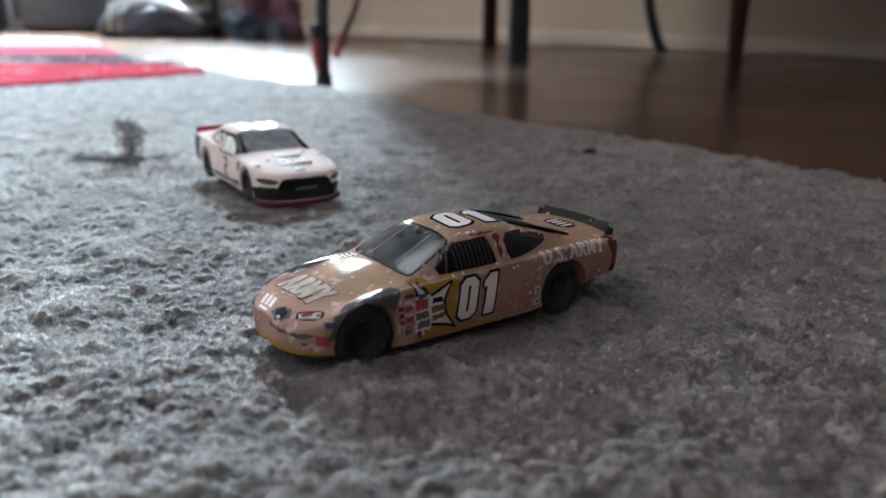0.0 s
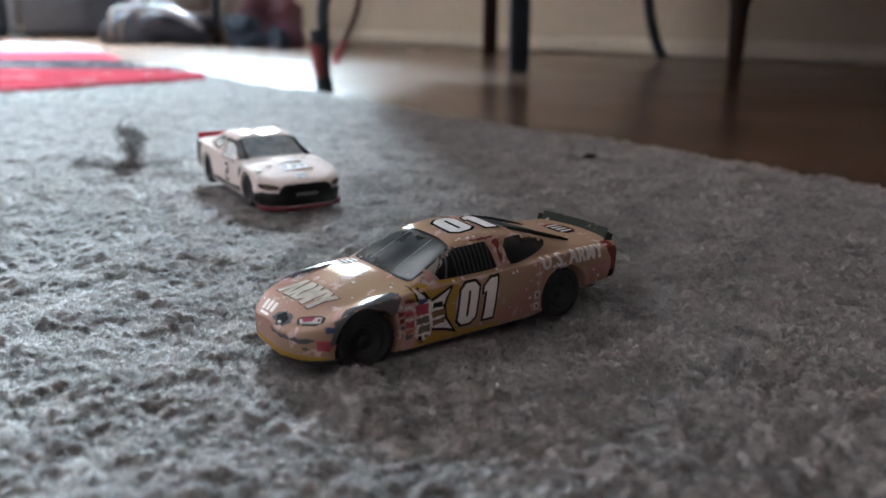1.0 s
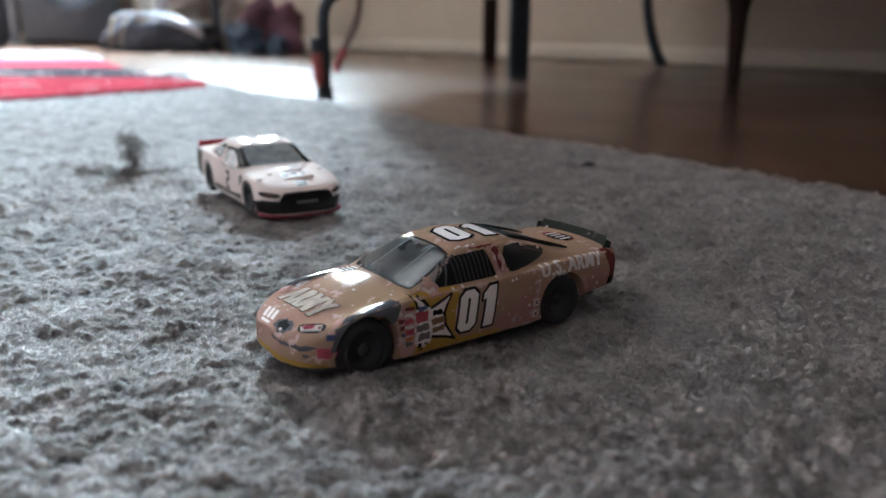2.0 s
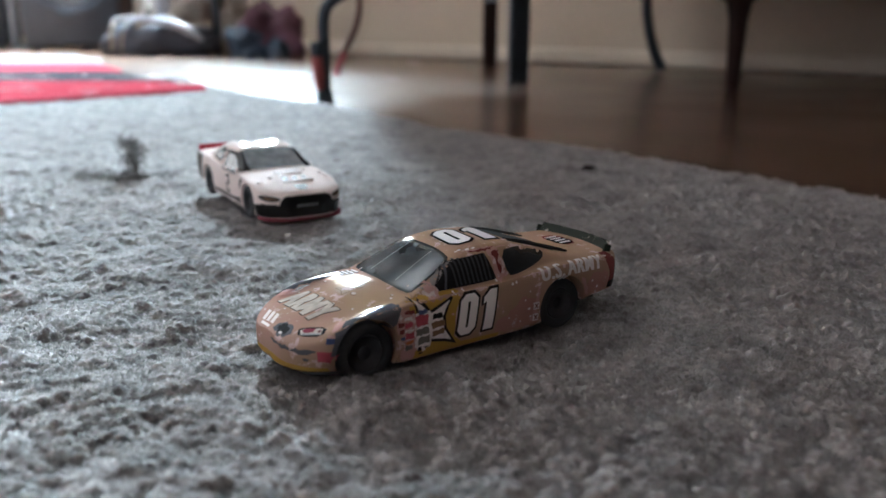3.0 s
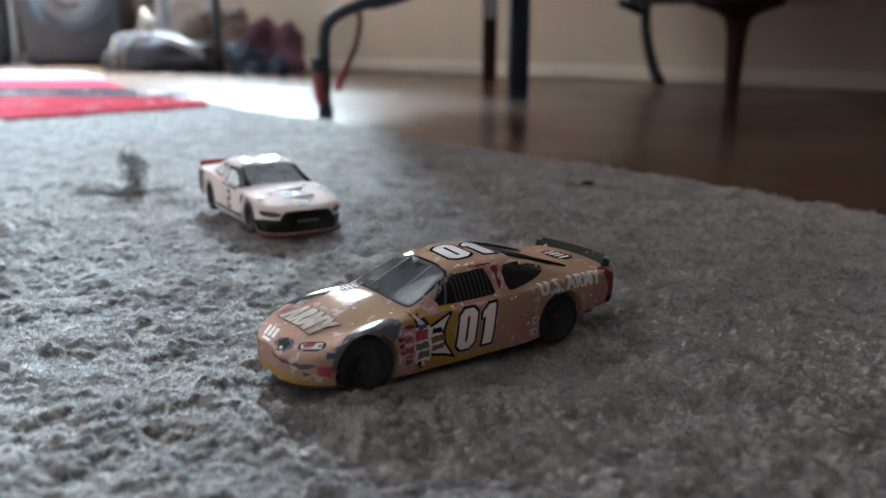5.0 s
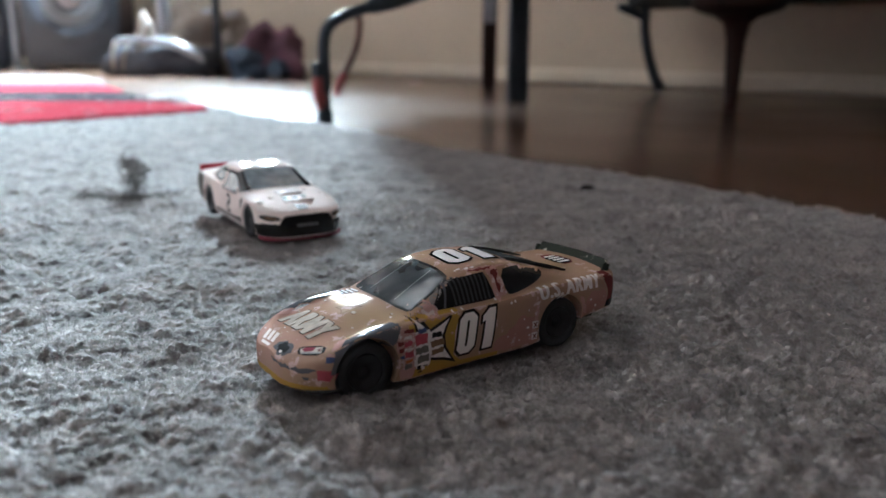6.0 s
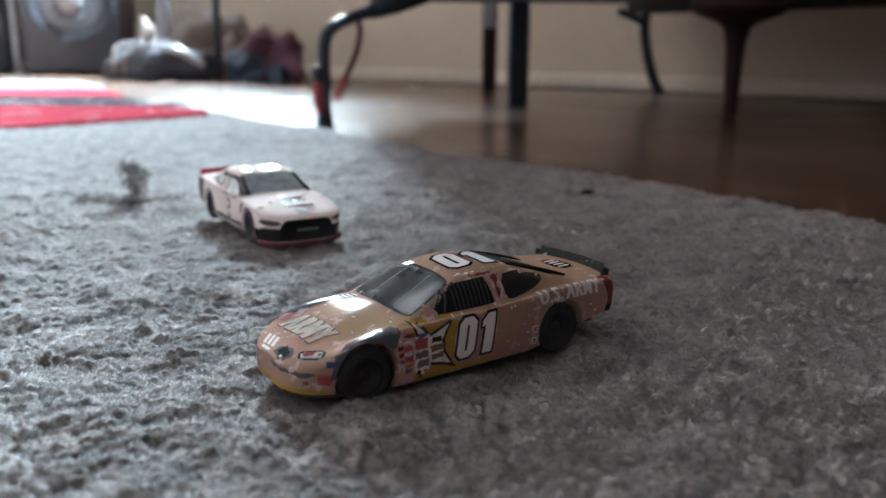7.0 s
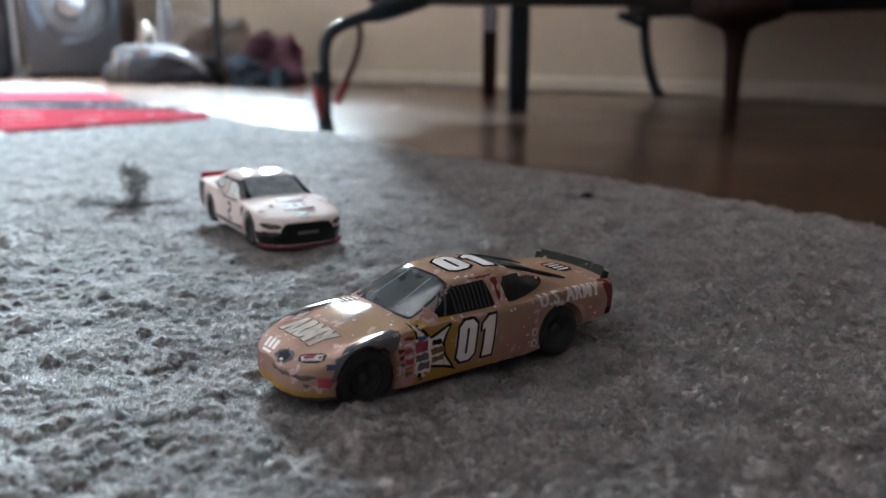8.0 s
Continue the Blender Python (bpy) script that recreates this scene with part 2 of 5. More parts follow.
# ---- rug ----
def lattice(ix, iy, seed):
    h = (ix.astype(np.int64) * 374761393 + iy.astype(np.int64) * 668265263 + seed * 2147483647) & 0x7FFFFFFF
    h = ((h ^ (h >> 13)) * 1274126177) & 0x7FFFFFFF
    return ((h ^ (h >> 16)) & 0xFFFF) / 65535.0


def smooth_noise(x, y, cell, seed):
    """Value noise, -1 to 1, for arrays."""
    u, v = x / cell, y / cell
    iu, iv = np.floor(u), np.floor(v)
    fu, fv = u - iu, v - iv
    fu, fv = fu * fu * (3 - 2 * fu), fv * fv * (3 - 2 * fv)
    a, b = lattice(iu, iv, seed), lattice(iu + 1, iv, seed)
    c, d = lattice(iu, iv + 1, seed), lattice(iu + 1, iv + 1, seed)
    return ((a * (1 - fu) + b * fu) * (1 - fv) + (c * (1 - fu) + d * fu) * fv) * 2 - 1


def rug_edge(y):
    """The rug's long side: how far to the right it reaches at y."""
    return np.interp(y, [-0.6, 0.10, 0.31, 0.365, 0.42, 0.456, 0.487, 0.523, 0.586, 0.63, 0.69, 0.79, 0.92, 1.05, 1.15, 1.30, 1.45, 1.80], [0.78, 0.32, 0.167, 0.130, 0.092, 0.0675, 0.039, 0.006, -0.033, -0.0565, -0.096, -0.178, -0.262, -0.36, -0.44, -0.50, -0.58, -0.76])


CARS = ((-0.0018, 0.1620, 213.6), (-0.0628, 0.2914, 301.4))  # x, y, heading of the two toy cars


def under_car(x, y, grow=0.0):
    hit = np.zeros(len(x), bool)
    for cx, cy, h in CARS:
        c, s = math.cos(radians(h)), math.sin(radians(h))
        u, v = (x - cx) * c + (y - cy) * s, -(x - cx) * s + (y - cy) * c
        hit |= (np.abs(u) < 0.0385 + grow) & (np.abs(v) < 0.0140 + grow)
    return hit


def clumps(x, y, cell, seed):
    """Rounded tufts of uneven height round scattered middles, 0 in the creases to 1 on the tallest."""
    u, v = x / cell, y / cell
    iu, iv = np.floor(u), np.floor(v)
    best = np.zeros(len(x))
    for du in (-1, 0, 1):
        for dv in (-1, 0, 1):
            cu, cv = iu + du, iv + dv
            px, py = cu + 0.1 + 0.8 * lattice(cu, cv, seed), cv + 0.1 + 0.8 * lattice(cu, cv, seed + 1)
            tall = 0.5 + 0.5 * lattice(cu, cv, seed + 2)
            best = np.maximum(best, tall * (1 - 0.75 * ((u - px) ** 2 + (v - py) ** 2)))
    return best


def pile_height(x, y, tufts=1.0):
    warp = 0.0011 * smooth_noise(x, y, 0.006, 13), 0.0011 * smooth_noise(x, y, 0.006, 14)
    big, small = clumps(x + warp[0], y + warp[1], 0.0039, 50), clumps(x + warp[1], y - warp[0], 0.0020, 60)
    tufts = tufts * (1 + 0.15 * np.clip((y - 0.20) / 0.16, 0, 1)) * (1 + 0.35 * np.clip((x - 0.03) / 0.06, 0, 1))
    h = tufts * (0.0022 * big + 0.0020 * small - 0.0030) + 0.0009 * smooth_noise(x, y, 0.011, 8) + 0.0011 * smooth_noise(x, y, 0.026, 7) + 0.0010
    h = h - 0.0012 * np.exp(-((x + 0.133) / 0.020) ** 2 - ((y - 0.343) / 0.009) ** 2)
    fade = np.clip((rug_edge(y) - x) / 0.009, 0, 1)
    h = h * fade - 0.004 * (1 - fade) ** 2
    h = np.where(under_car(x, y), np.minimum(h, 0.0010), h)
    return np.where(under_car(x, y, -0.0012), np.minimum(h, -0.0004), h)


def rug_sheet():
    """The rug's ground, a fine uneven sheet with a rolled edge down to the floor."""
    ys = np.concatenate([np.linspace(-0.6, 0.06, 40), np.linspace(0.065, 0.5, 260), np.linspace(0.505, 1.05, 130), np.linspace(1.06, 1.78, 60)])
    us = np.concatenate([np.linspace(0, 0.5, 260) ** 1.0, np.linspace(0.51, 1.1, 60)])
    yy, uu = np.meshgrid(ys, us, indexing="ij")
    xx = rug_edge(yy) + 0.002 * smooth_noise(yy, yy * 0 + 0.5, 0.03, 11) - uu
    zz = pile_height(xx.ravel(), yy.ravel(), 0.3).reshape(xx.shape) - 0.0044
    n, m = xx.shape
    co = np.stack([xx, yy, zz], -1)
    skirt = co[:, :1].copy()
    skirt[..., 2] = FLOOR + 0.0005
    skirt[..., 0] += 0.001
    co = np.concatenate([skirt, co], 1)
    m += 1
    i = np.arange(n * m).reshape(n, m)
    q = np.stack([i[:-1, :-1], i[:-1, 1:], i[1:, 1:], i[1:, :-1]], -1).reshape(-1, 4)
    me = bpy.data.meshes.new("rug")
    me.from_pydata(co.reshape(-1, 3).tolist(), [], q.tolist())
    me.materials.append(BACKING)
    me.shade_smooth()
    return me


def fibres(x0, x1, y0, y1, each, length, width, seed):
    """Loose yarn ends, so many to the square millimetre, combed about in patches; they shade like the tuft that they stand on."""
    rng = np.random.default_rng(seed)
    n = int((x1 - x0) * (y1 - y0) * 1e6 * each)
    x, y = rng.uniform(x0, x1, n), rng.uniform(y0, y1, n)
    keep = (x < rug_edge(y) - 0.0005) & (np.abs(x) < 0.60 * y + 0.03)
    x, y = x[keep], y[keep]
    n = len(x)
    z = pile_height(x, y)
    e = 0.0003
    nx, ny = (z - pile_height(x + e, y)) / e, (z - pile_height(x, y + e)) / e
    up = np.stack([nx * 0.8, ny * 0.8, np.ones(n)], 1)
    up /= np.linalg.norm(up, axis=1)[:, None]
    lean = [0.45 * smooth_noise(x, y, 0.012, k) + 0.45 * smooth_noise(x, y, 0.003, k + 1) + rng.normal(0, 0.7, n) for k in (21, 23)]
    d = up + np.stack([lean[0], lean[1], np.zeros(n)], 1)
    d /= np.linalg.norm(d, axis=1)[:, None]
    root = np.stack([x, y, z - 0.0006], 1)
    tip = root + d * (length * rng.uniform(0.45, 1.15, n))[:, None]
    turn = rng.uniform(0, math.tau, n)
    side = np.stack([np.cos(turn), np.sin(turn), np.zeros(n)], 1) * (width * 0.5 * rng.uniform(0.7, 1.3, n))[:, None]
    co = np.stack([root - side, root + side, tip], 1).reshape(-1, 3).astype(np.float32)
    soft = up + np.stack([rng.normal(0, 0.30, n), rng.normal(0, 0.30, n), np.zeros(n)], 1)
    soft /= np.linalg.norm(soft, axis=1)[:, None]
    return co, n, np.repeat(soft, 3, 0).astype(np.float32)


def pile():
    zones = ((-0.23, 0.23, 0.05, 0.27, 19.0, 0.0010, 0.00010, 1),
             (-0.39, 0.26, 0.27, 0.60, 4.5, 0.0012, 0.00022, 2),
             (-0.66, 0.02, 0.60, 1.05, 0.9, 0.0022, 0.0007, 3))
    parts = [fibres(*z) for z in zones]
    co, n = np.concatenate([p[0] for p in parts]), sum(p[1] for p in parts)
    me = bpy.data.meshes.new("pile")
    me.vertices.add(n * 3)
    me.vertices.foreach_set("co", co.ravel())
    me.loops.add(n * 3)
    me.loops.foreach_set("vertex_index", np.arange(n * 3, dtype=np.int32))
    me.polygons.add(n)
    me.polygons.foreach_set("loop_start", np.arange(0, n * 3, 3, dtype=np.int32))
    me.update(calc_edges=True)
    me.materials.append(PILE)
    me.shade_smooth()
    me.normals_split_custom_set_from_vertices(np.concatenate([p[2] for p in parts]))
    return me


def pile_bed(x0, x1, y0, y1, step):
    """The packed lower pile under the loose fibres, clump by clump."""
    xs, ys = np.arange(x0, x1, step), np.arange(y0, y1, step)
    xx, yy = np.meshgrid(xs, ys)
    x, y = xx.ravel(), yy.ravel()
    z = pile_height(x, y) - 0.0006 + 0.00025 * smooth_noise(x, y, 0.0010, 41)
    i = np.arange(x.size).reshape(xx.shape)
    q = np.stack([i[:-1, :-1], i[:-1, 1:], i[1:, 1:], i[1:, :-1]], -1).reshape(-1, 4)
    keep = (x < rug_edge(y) - 0.001) & (np.abs(x) < 0.60 * y + 0.035)
    q = q[keep[q].all(1)]
    used = np.unique(q)
    back = np.zeros(x.size, np.int64)
    back[used] = np.arange(used.size)
    me = bpy.data.meshes.new("pile_bed")
    me.from_pydata(np.stack([x, y, z], 1)[used].tolist(), [], back[q].tolist())
    me.materials.append(PILE_BED)
    me.shade_smooth()
    return me


rug = tagged(new("rug", rug_sheet()), "thick grey-beige plush rug with uneven worn pile", "rug")
tagged(part("nap", pile(), PILE, rug), kind="stuff")
for x0, x1, y0, y1, step in ((-0.24, 0.24, 0.05, 0.332, 0.0005), (-0.40, 0.27, 0.33, 0.602, 0.0012), (-0.66, 0.02, 0.60, 1.05, 0.0025)):
    tagged(part("pile_bed", pile_bed(x0, x1, y0, y1, step), PILE_BED, rug), kind="stuff")


# ---- things at the back of the room ----
def sofa():
    """Stands on unlike legs: a bent steel foot at its front corner, a square post and a turned wooden leg."""
    s = thing("sofa", "low black upholstered sofa on mixed metal and wooden legs", "sofa", pose(-0.10, 0.885, FLOOR, 0, 0, 4.0))
    U = 0.136
    # a corner shape: the deep end is added to keep light off the wall
    part("frame", prism([(0.02, 0.02), (0.95, 0.02), (0.50, 0.58), (0.46, 0.58), (0.40, 0.25), (0.02, 0.25)], U, U + 0.05, 0.004), SOFA_CLOTH, s, "black dust cloth frame")
    # out of view: seat, back and arm, added and shaped to shade the rug
    part("seat", prism([(-0.039, 0.0), (0.97, 0.0), (0.50, 0.60), (0.45, 0.60), (0.39, 0.27), (-0.039, 0.27)], U + 0.052, U + 0.26, 0.02), SOFA_CLOTH, s)
    part("backrest", prism([(-0.06, 0.18), (0.43, 0.18), (0.49, 0.44), (0.84, 0.0), (0.97, 0.0), (0.50, 0.60), (0.45, 0.60), (0.39, 0.27), (-0.06, 0.27)], U + 0.262, U + 0.60, 0.015), SOFA_CLOTH, s)
    part("armrest", prism([(-0.112, 0.005), (0.08, 0.005), (0.08, 0.175), (-0.112, 0.175)], U + 0.232, U + 0.42, 0.03), SOFA_CLOTH, s)
    # added panel that stops light leaking under the arm
    part("arm_panel", prism([(-0.078, 0.012), (-0.041, 0.012), (-0.041, 0.168), (-0.078, 0.168)], U + 0.185, U + 0.236, 0.01), SOFA_CLOTH, s)

    def local(x, y, z):
        return s.matrix_basis.inverted() @ Vector((x, y, z))

    foot = part("bent_leg", tube([local(-0.114, 0.814, FLOOR + 0.004), local(-0.1135, 0.815, 0.03), local(-0.1135, 0.816, 0.066), local(-0.107, 0.820, 0.083), local(-0.085, 0.830, 0.095),
                                  local(-0.050, 0.850, 0.106), local(-0.01, 0.905, 0.124)], 0.0056, 16), BLACK_METAL, s, "bent dark steel tube leg")
    part("leg_socket", tube([local(-0.070, 0.838, 0.1000), local(-0.048, 0.852, 0.1070), local(-0.02, 0.89, 0.119)], [0.0078, 0.0090, 0.0095], 16), BLACK_METAL, foot, "thick dark socket that holds the tube")
    part("leg_cap", tube([local(-0.114, 0.814, FLOOR), local(-0.114, 0.814, FLOOR + 0.012)], [0.0085, 0.0075], 16), BLACK_METAL, foot, "dark rubber foot")
    part("leg_sleeve", tube([local(-0.1165, 0.812, 0.002), local(-0.1185, 0.812, 0.016), local(-0.1195, 0.812, 0.034)], [0.004, 0.0062, 0.0058], 14), RED_RUBBER, foot, "red rubber sleeve")
    part("sleeve_clip", tube([local(-0.1195, 0.812, 0.034), local(-0.1195, 0.812, 0.047)], 0.0066, 14), BLACK_METAL, foot, "dark clip above the sleeve")
    part("strap", tube([local(-0.086, 0.845, 0.094), local(-0.083, 0.86, 0.085), local(-0.087, 0.86, 0.062), local(-0.098, 0.85, 0.036)], [0.0026, 0.0030, 0.0032, 0.0030], 10), CORD, s, "thin brown strap hanging down")
    part("strap_end", tube([local(-0.098, 0.85, 0.036), local(-0.105, 0.846, 0.020), local(-0.106, 0.846, 0.014)], [0.0044, 0.0042, 0.003], 10), RED_RUBBER, s, "red end of the strap")
    at = local(0.1005, 1.140, FLOOR)
    part("square_leg", box(at.x - 0.0128, at.x + 0.0128, at.y - 0.0128, at.y + 0.0128, 0, U + 0.004, 0.0015), BLACK_METAL, s, "square black post leg")
    at = local(0.326, 0.952, 0)
    leg = lathe([(0.0075, 0), (0.0078, 0.012), (0.0090, 0.05), (0.0105, 0.08), (0.0140, 0.098), (0.023, 0.105), (0.045, 0.112), (0.052, 0.118), (0.052, U + 0.002)], 28, m=Matrix.Translation((at.x, at.y, 0)))
    part("turned_leg", leg, LEG_WOOD, s, "turned dark brown wooden leg")
    return s


sofa()


def post():
    t = thing("wooden_post", "narrow brown wooden post standing on the floor by the wall", "post", pose(0.087, 1.60, FLOOR))
    part("shaft", box(-0.0128, 0.0128, -0.012, 0.012, 0, 0.30, 0.0015), LEG_WOOD, t)
    part("bracket", box(-0.010, 0.010, -0.0165, -0.0125, 0.115, 0.30, 0.001), GREY_METAL, t, "pale metal bracket on the post")
    return t


post()

cable = thing("cable", "thick dark cable hanging from the sofa to the floor", "cable", pose(0.3555, 1.394, FLOOR))
part("sheath", tube([(0.004, 0, 0.006), (-0.006, 0, 0.022), (-0.020, -0.002, 0.06), (-0.029, -0.006, 0.10), (-0.031, -0.012, 0.125), (-0.032, -0.016, 0.137)], [0.0095, 0.0085, 0.008, 0.0078, 0.0078, 0.0078], 14), BLACK_METAL, cable)
part("branch", tube([(-0.030, -0.008, 0.118), (-0.050, -0.012, 0.126), (-0.075, -0.016, 0.136)], 0.0065, 12), BLACK_METAL, cable)


def speaker(x, y, turn, w, h, d):
    s = thing("loudspeaker", "black loudspeaker cabinet with a large grey cone standing on the floor", "loudspeaker", pose(x, y, FLOOR, 0, 0, turn), "loudspeakers by the wall")
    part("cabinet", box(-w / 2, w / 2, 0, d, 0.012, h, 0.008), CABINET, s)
    r = w * 0.44
    m = pose(0, -0.002, 0.012 + r + 0.085, 90, 0, 0)
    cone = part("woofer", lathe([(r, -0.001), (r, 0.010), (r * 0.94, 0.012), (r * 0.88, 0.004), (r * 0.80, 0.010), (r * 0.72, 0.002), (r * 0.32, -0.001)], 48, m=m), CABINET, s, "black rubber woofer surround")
    part("cone", lathe([(r * 0.74, 0.004), (r * 0.72, 0.0055), (r * 0.34, 0.0035), (r * 0.33, 0.003)], 48, m=m), CONE, cone, "grey paper cone")
    part("dust_cap", lathe([(r * 0.34, 0.003), (r * 0.32, 0.010), (r * 0.24, 0.018), (r * 0.12, 0.023), (r * 0.01, 0.024)], 40, m=m), SHINY_WHITE, cone, "shiny domed cap")
    for fx in (-1, 1):
        for fy in (0.03, d - 0.03):
            part("foot", lathe([(0.014, 0), (0.016, 0.012)], 16), CABINET, s, "", pose(fx * (w / 2 - 0.03), fy, 0))
    return s


speaker(-1.075, 2.50, 22, 0.262, 0.62, 0.22)
speaker(-1.435, 2.50, 24, 0.300, 0.62, 0.22)
stand = thing("speaker_stand", "grey metal stand pole between the loudspeakers", "stand", pose(-1.235, 2.50, FLOOR))
part("pole", tube([(-0.01, 0, 0.01), (-0.008, 0, 0.7)], 0.011, 14), GREY_METAL, stand)
part("base_plate", lathe([(0.035, 0), (0.035, 0.006), (0.012, 0.012)], 24), GREY_METAL, stand)

bag = thing("duffel_bag", "slumped dark duffel bag with a pale shiny strap on the floor", "bag", pose(-0.705, 2.13, FLOOR, 0, 0, 8))
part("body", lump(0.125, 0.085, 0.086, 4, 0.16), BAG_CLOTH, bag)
part("strap", tube([(-0.095, -0.05, 0.078), (-0.06, -0.065, 0.086), (0.0, -0.075, 0.083), (0.05, -0.085, 0.074), (0.09, -0.09, 0.056), (0.118, -0.085, 0.036)], [0.005, 0.007, 0.008, 0.0095, 0.010, 0.006], 12), SHINY_WHITE, bag, "pale shiny strap")
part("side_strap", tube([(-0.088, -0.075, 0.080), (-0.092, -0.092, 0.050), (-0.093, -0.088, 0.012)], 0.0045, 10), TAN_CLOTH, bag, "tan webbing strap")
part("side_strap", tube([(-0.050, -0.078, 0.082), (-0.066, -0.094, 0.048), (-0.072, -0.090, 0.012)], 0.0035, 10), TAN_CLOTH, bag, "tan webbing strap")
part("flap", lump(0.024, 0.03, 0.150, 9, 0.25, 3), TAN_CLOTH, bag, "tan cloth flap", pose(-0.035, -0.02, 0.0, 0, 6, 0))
pillow = thing("cushion", "crumpled beige cushion lying behind the bag", "cushion", pose(-0.665, 2.33, FLOOR, 0, 0, 12))
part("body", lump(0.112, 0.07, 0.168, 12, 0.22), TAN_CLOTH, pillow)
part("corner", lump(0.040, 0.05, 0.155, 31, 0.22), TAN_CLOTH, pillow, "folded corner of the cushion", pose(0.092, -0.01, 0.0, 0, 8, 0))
# two pale lumps added where the cushion catches bright highlights
part("foil", lump(0.022, 0.018, 0.028, 15, 0.1, 3), SHINY_WHITE, pillow, "shiny pale lump added for a highlight", pose(0.030, -0.030, 0.146, 0, 32, 0))
part("foil", lump(0.020, 0.018, 0.020, 17, 0.1, 3), SHINY_WHITE, pillow, "shiny pale lump added for a highlight", pose(0.095, -0.030, 0.146, 0, -5, 0))
bottle = thing("bottle", "tall pale plastic bottle standing behind the bag", "bottle", pose(-0.735, 2.27, FLOOR))
part("body", lathe([(0.016, 0.0), (0.018, 0.01), (0.018, 0.17), (0.014, 0.20), (0.009, 0.22), (0.009, 0.26)], 24), SHINY_WHITE, bottle)
rod = thing("stand_pole", "dark upright pole standing among the clutter", "pole", pose(-0.578, 2.20, FLOOR))
part("shaft", tube([(0, 0, 0), (0, 0, 0.3)], 0.009, 12), BLACK_METAL, rod)
bundle = thing("clothes_bundle", "heap of dark red and navy clothes on the floor", "clothes", pose(-0.425, 2.10, FLOOR))
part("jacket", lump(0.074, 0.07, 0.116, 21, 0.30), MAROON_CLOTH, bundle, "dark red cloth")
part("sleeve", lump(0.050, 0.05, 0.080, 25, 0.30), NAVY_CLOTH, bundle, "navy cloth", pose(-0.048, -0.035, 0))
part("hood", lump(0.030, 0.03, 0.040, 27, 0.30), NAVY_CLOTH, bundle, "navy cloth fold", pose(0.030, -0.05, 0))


# striped mat, half on the rug
def mat_right(y):
    return np.interp(y, [0.357, 0.663, 0.787, 0.80, 0.905, 1.05, 1.128, 1.14, 1.18, 1.31, 1.45, 1.75], [-0.52, -0.353, -0.2225, -0.222, -0.262, -0.315, -0.335, -0.43, -0.45, -0.50, -0.58, -0.70])


def stripe(y0, y1):
    ys, us = np.linspace(y0, y1, 40), np.linspace(0, 1, 40)
    yy, uu = np.meshgrid(ys, us, indexing="ij")
    right = mat_right(yy) + 0.006 * smooth_noise(yy, yy * 0, 0.05, 31)
    xx = right + (-1.35 - right) * uu
    off = np.clip((xx - rug_edge(yy) + 0.01) / 0.02, 0, 1)
    zz = (0.0022 + 0.0008 * smooth_noise(xx, yy, 0.09, 33)) * (1 - off) + (FLOOR + 0.004) * off
    co = np.stack([xx, yy, zz], -1)
    low = co.copy()
    low[..., 2] -= 0.0025
    n, m = xx.shape
    i = np.arange(n * m).reshape(n, m)
    def quads(a, b, c, d):
        return np.stack([a, b, c, d], -1).reshape(-1, 4).tolist()
    q = quads(i[:-1, :-1], i[1:, :-1], i[1:, 1:], i[:-1, 1:]) + quads(i[:-1, :-1] + n * m, i[:-1, 1:] + n * m, i[1:, 1:] + n * m, i[1:, :-1] + n * m)
    for e in (i[:, 0], i[::-1, -1], i[0, ::-1], i[-1, :]):
        q += quads(e[:-1], e[:-1] + n * m, e[1:] + n * m, e[1:])
    me = bpy.data.meshes.new("stripe")
    me.from_pydata(np.concatenate([co.reshape(-1, 3), low.reshape(-1, 3)]).tolist(), [], q)
    me.shade_smooth()
    return me


mat_cloth = thing("striped_mat", "red, dark grey and white striped cloth mat spread over the rug", "mat", pose(0, 0, 0))
for y0, y1, cloth, word in ((0.357, 0.925, RED_CLOTH, "red stripe"), (0.927, 1.13, DARK_CLOTH, "dark grey stripe"), (1.132, 1.36, RED_CLOTH, "red stripe"), (1.362, 1.75, PALE_CLOTH, "white stripe")):
    me = stripe(y0, y1)
    me.materials.append(cloth)
    part("stripe", me, cloth, mat_cloth, word)

# bits on the rug
fluff = thing("lint_tuft", "loose dark tuft of curled lint standing up from the rug", "lint", pose(-0.1325, 0.352, -0.001))
rng = random.Random(5)
wisps = bmesh.new()
for cx, cz, spread, count in ((-0.0028, 0.0150, 0.0012, 34), (0.0032, 0.0122, 0.0014, 34), (-0.0010, 0.0092, 0.0016, 26), (0.0014, 0.0052, 0.0022, 34)):
    # curled knots, each on a few thin stalks
    for i in range(count):
        x, y, z = cx + rng.gauss(0, spread), rng.gauss(0, 0.0014), cz + rng.gauss(0, spread)
        line = [(x, y, z)]
        for k in range(4):
            x, y, z = x + rng.gauss(0, 0.0011), y + rng.gauss(0, 0.0009), max(z + rng.gauss(0, 0.0011), 0.0)
            line.append((x, y, z))
        tube(line, [0.00024, 0.00024, 0.0002, 0.0002, 0.00014], 4, wisps, 2)
    for i in range(5):
        bx = cx * 0.3 + rng.gauss(0, 0.0012)
        tube([(bx, rng.gauss(0, 0.001), -0.001), ((bx + cx) / 2 + rng.gauss(0, 0.0008), rng.gauss(0, 0.001), cz * 0.5), (cx + rng.gauss(0, 0.0008), 0, cz)], [0.0003, 0.00025, 0.0002], 4, wisps, 3)
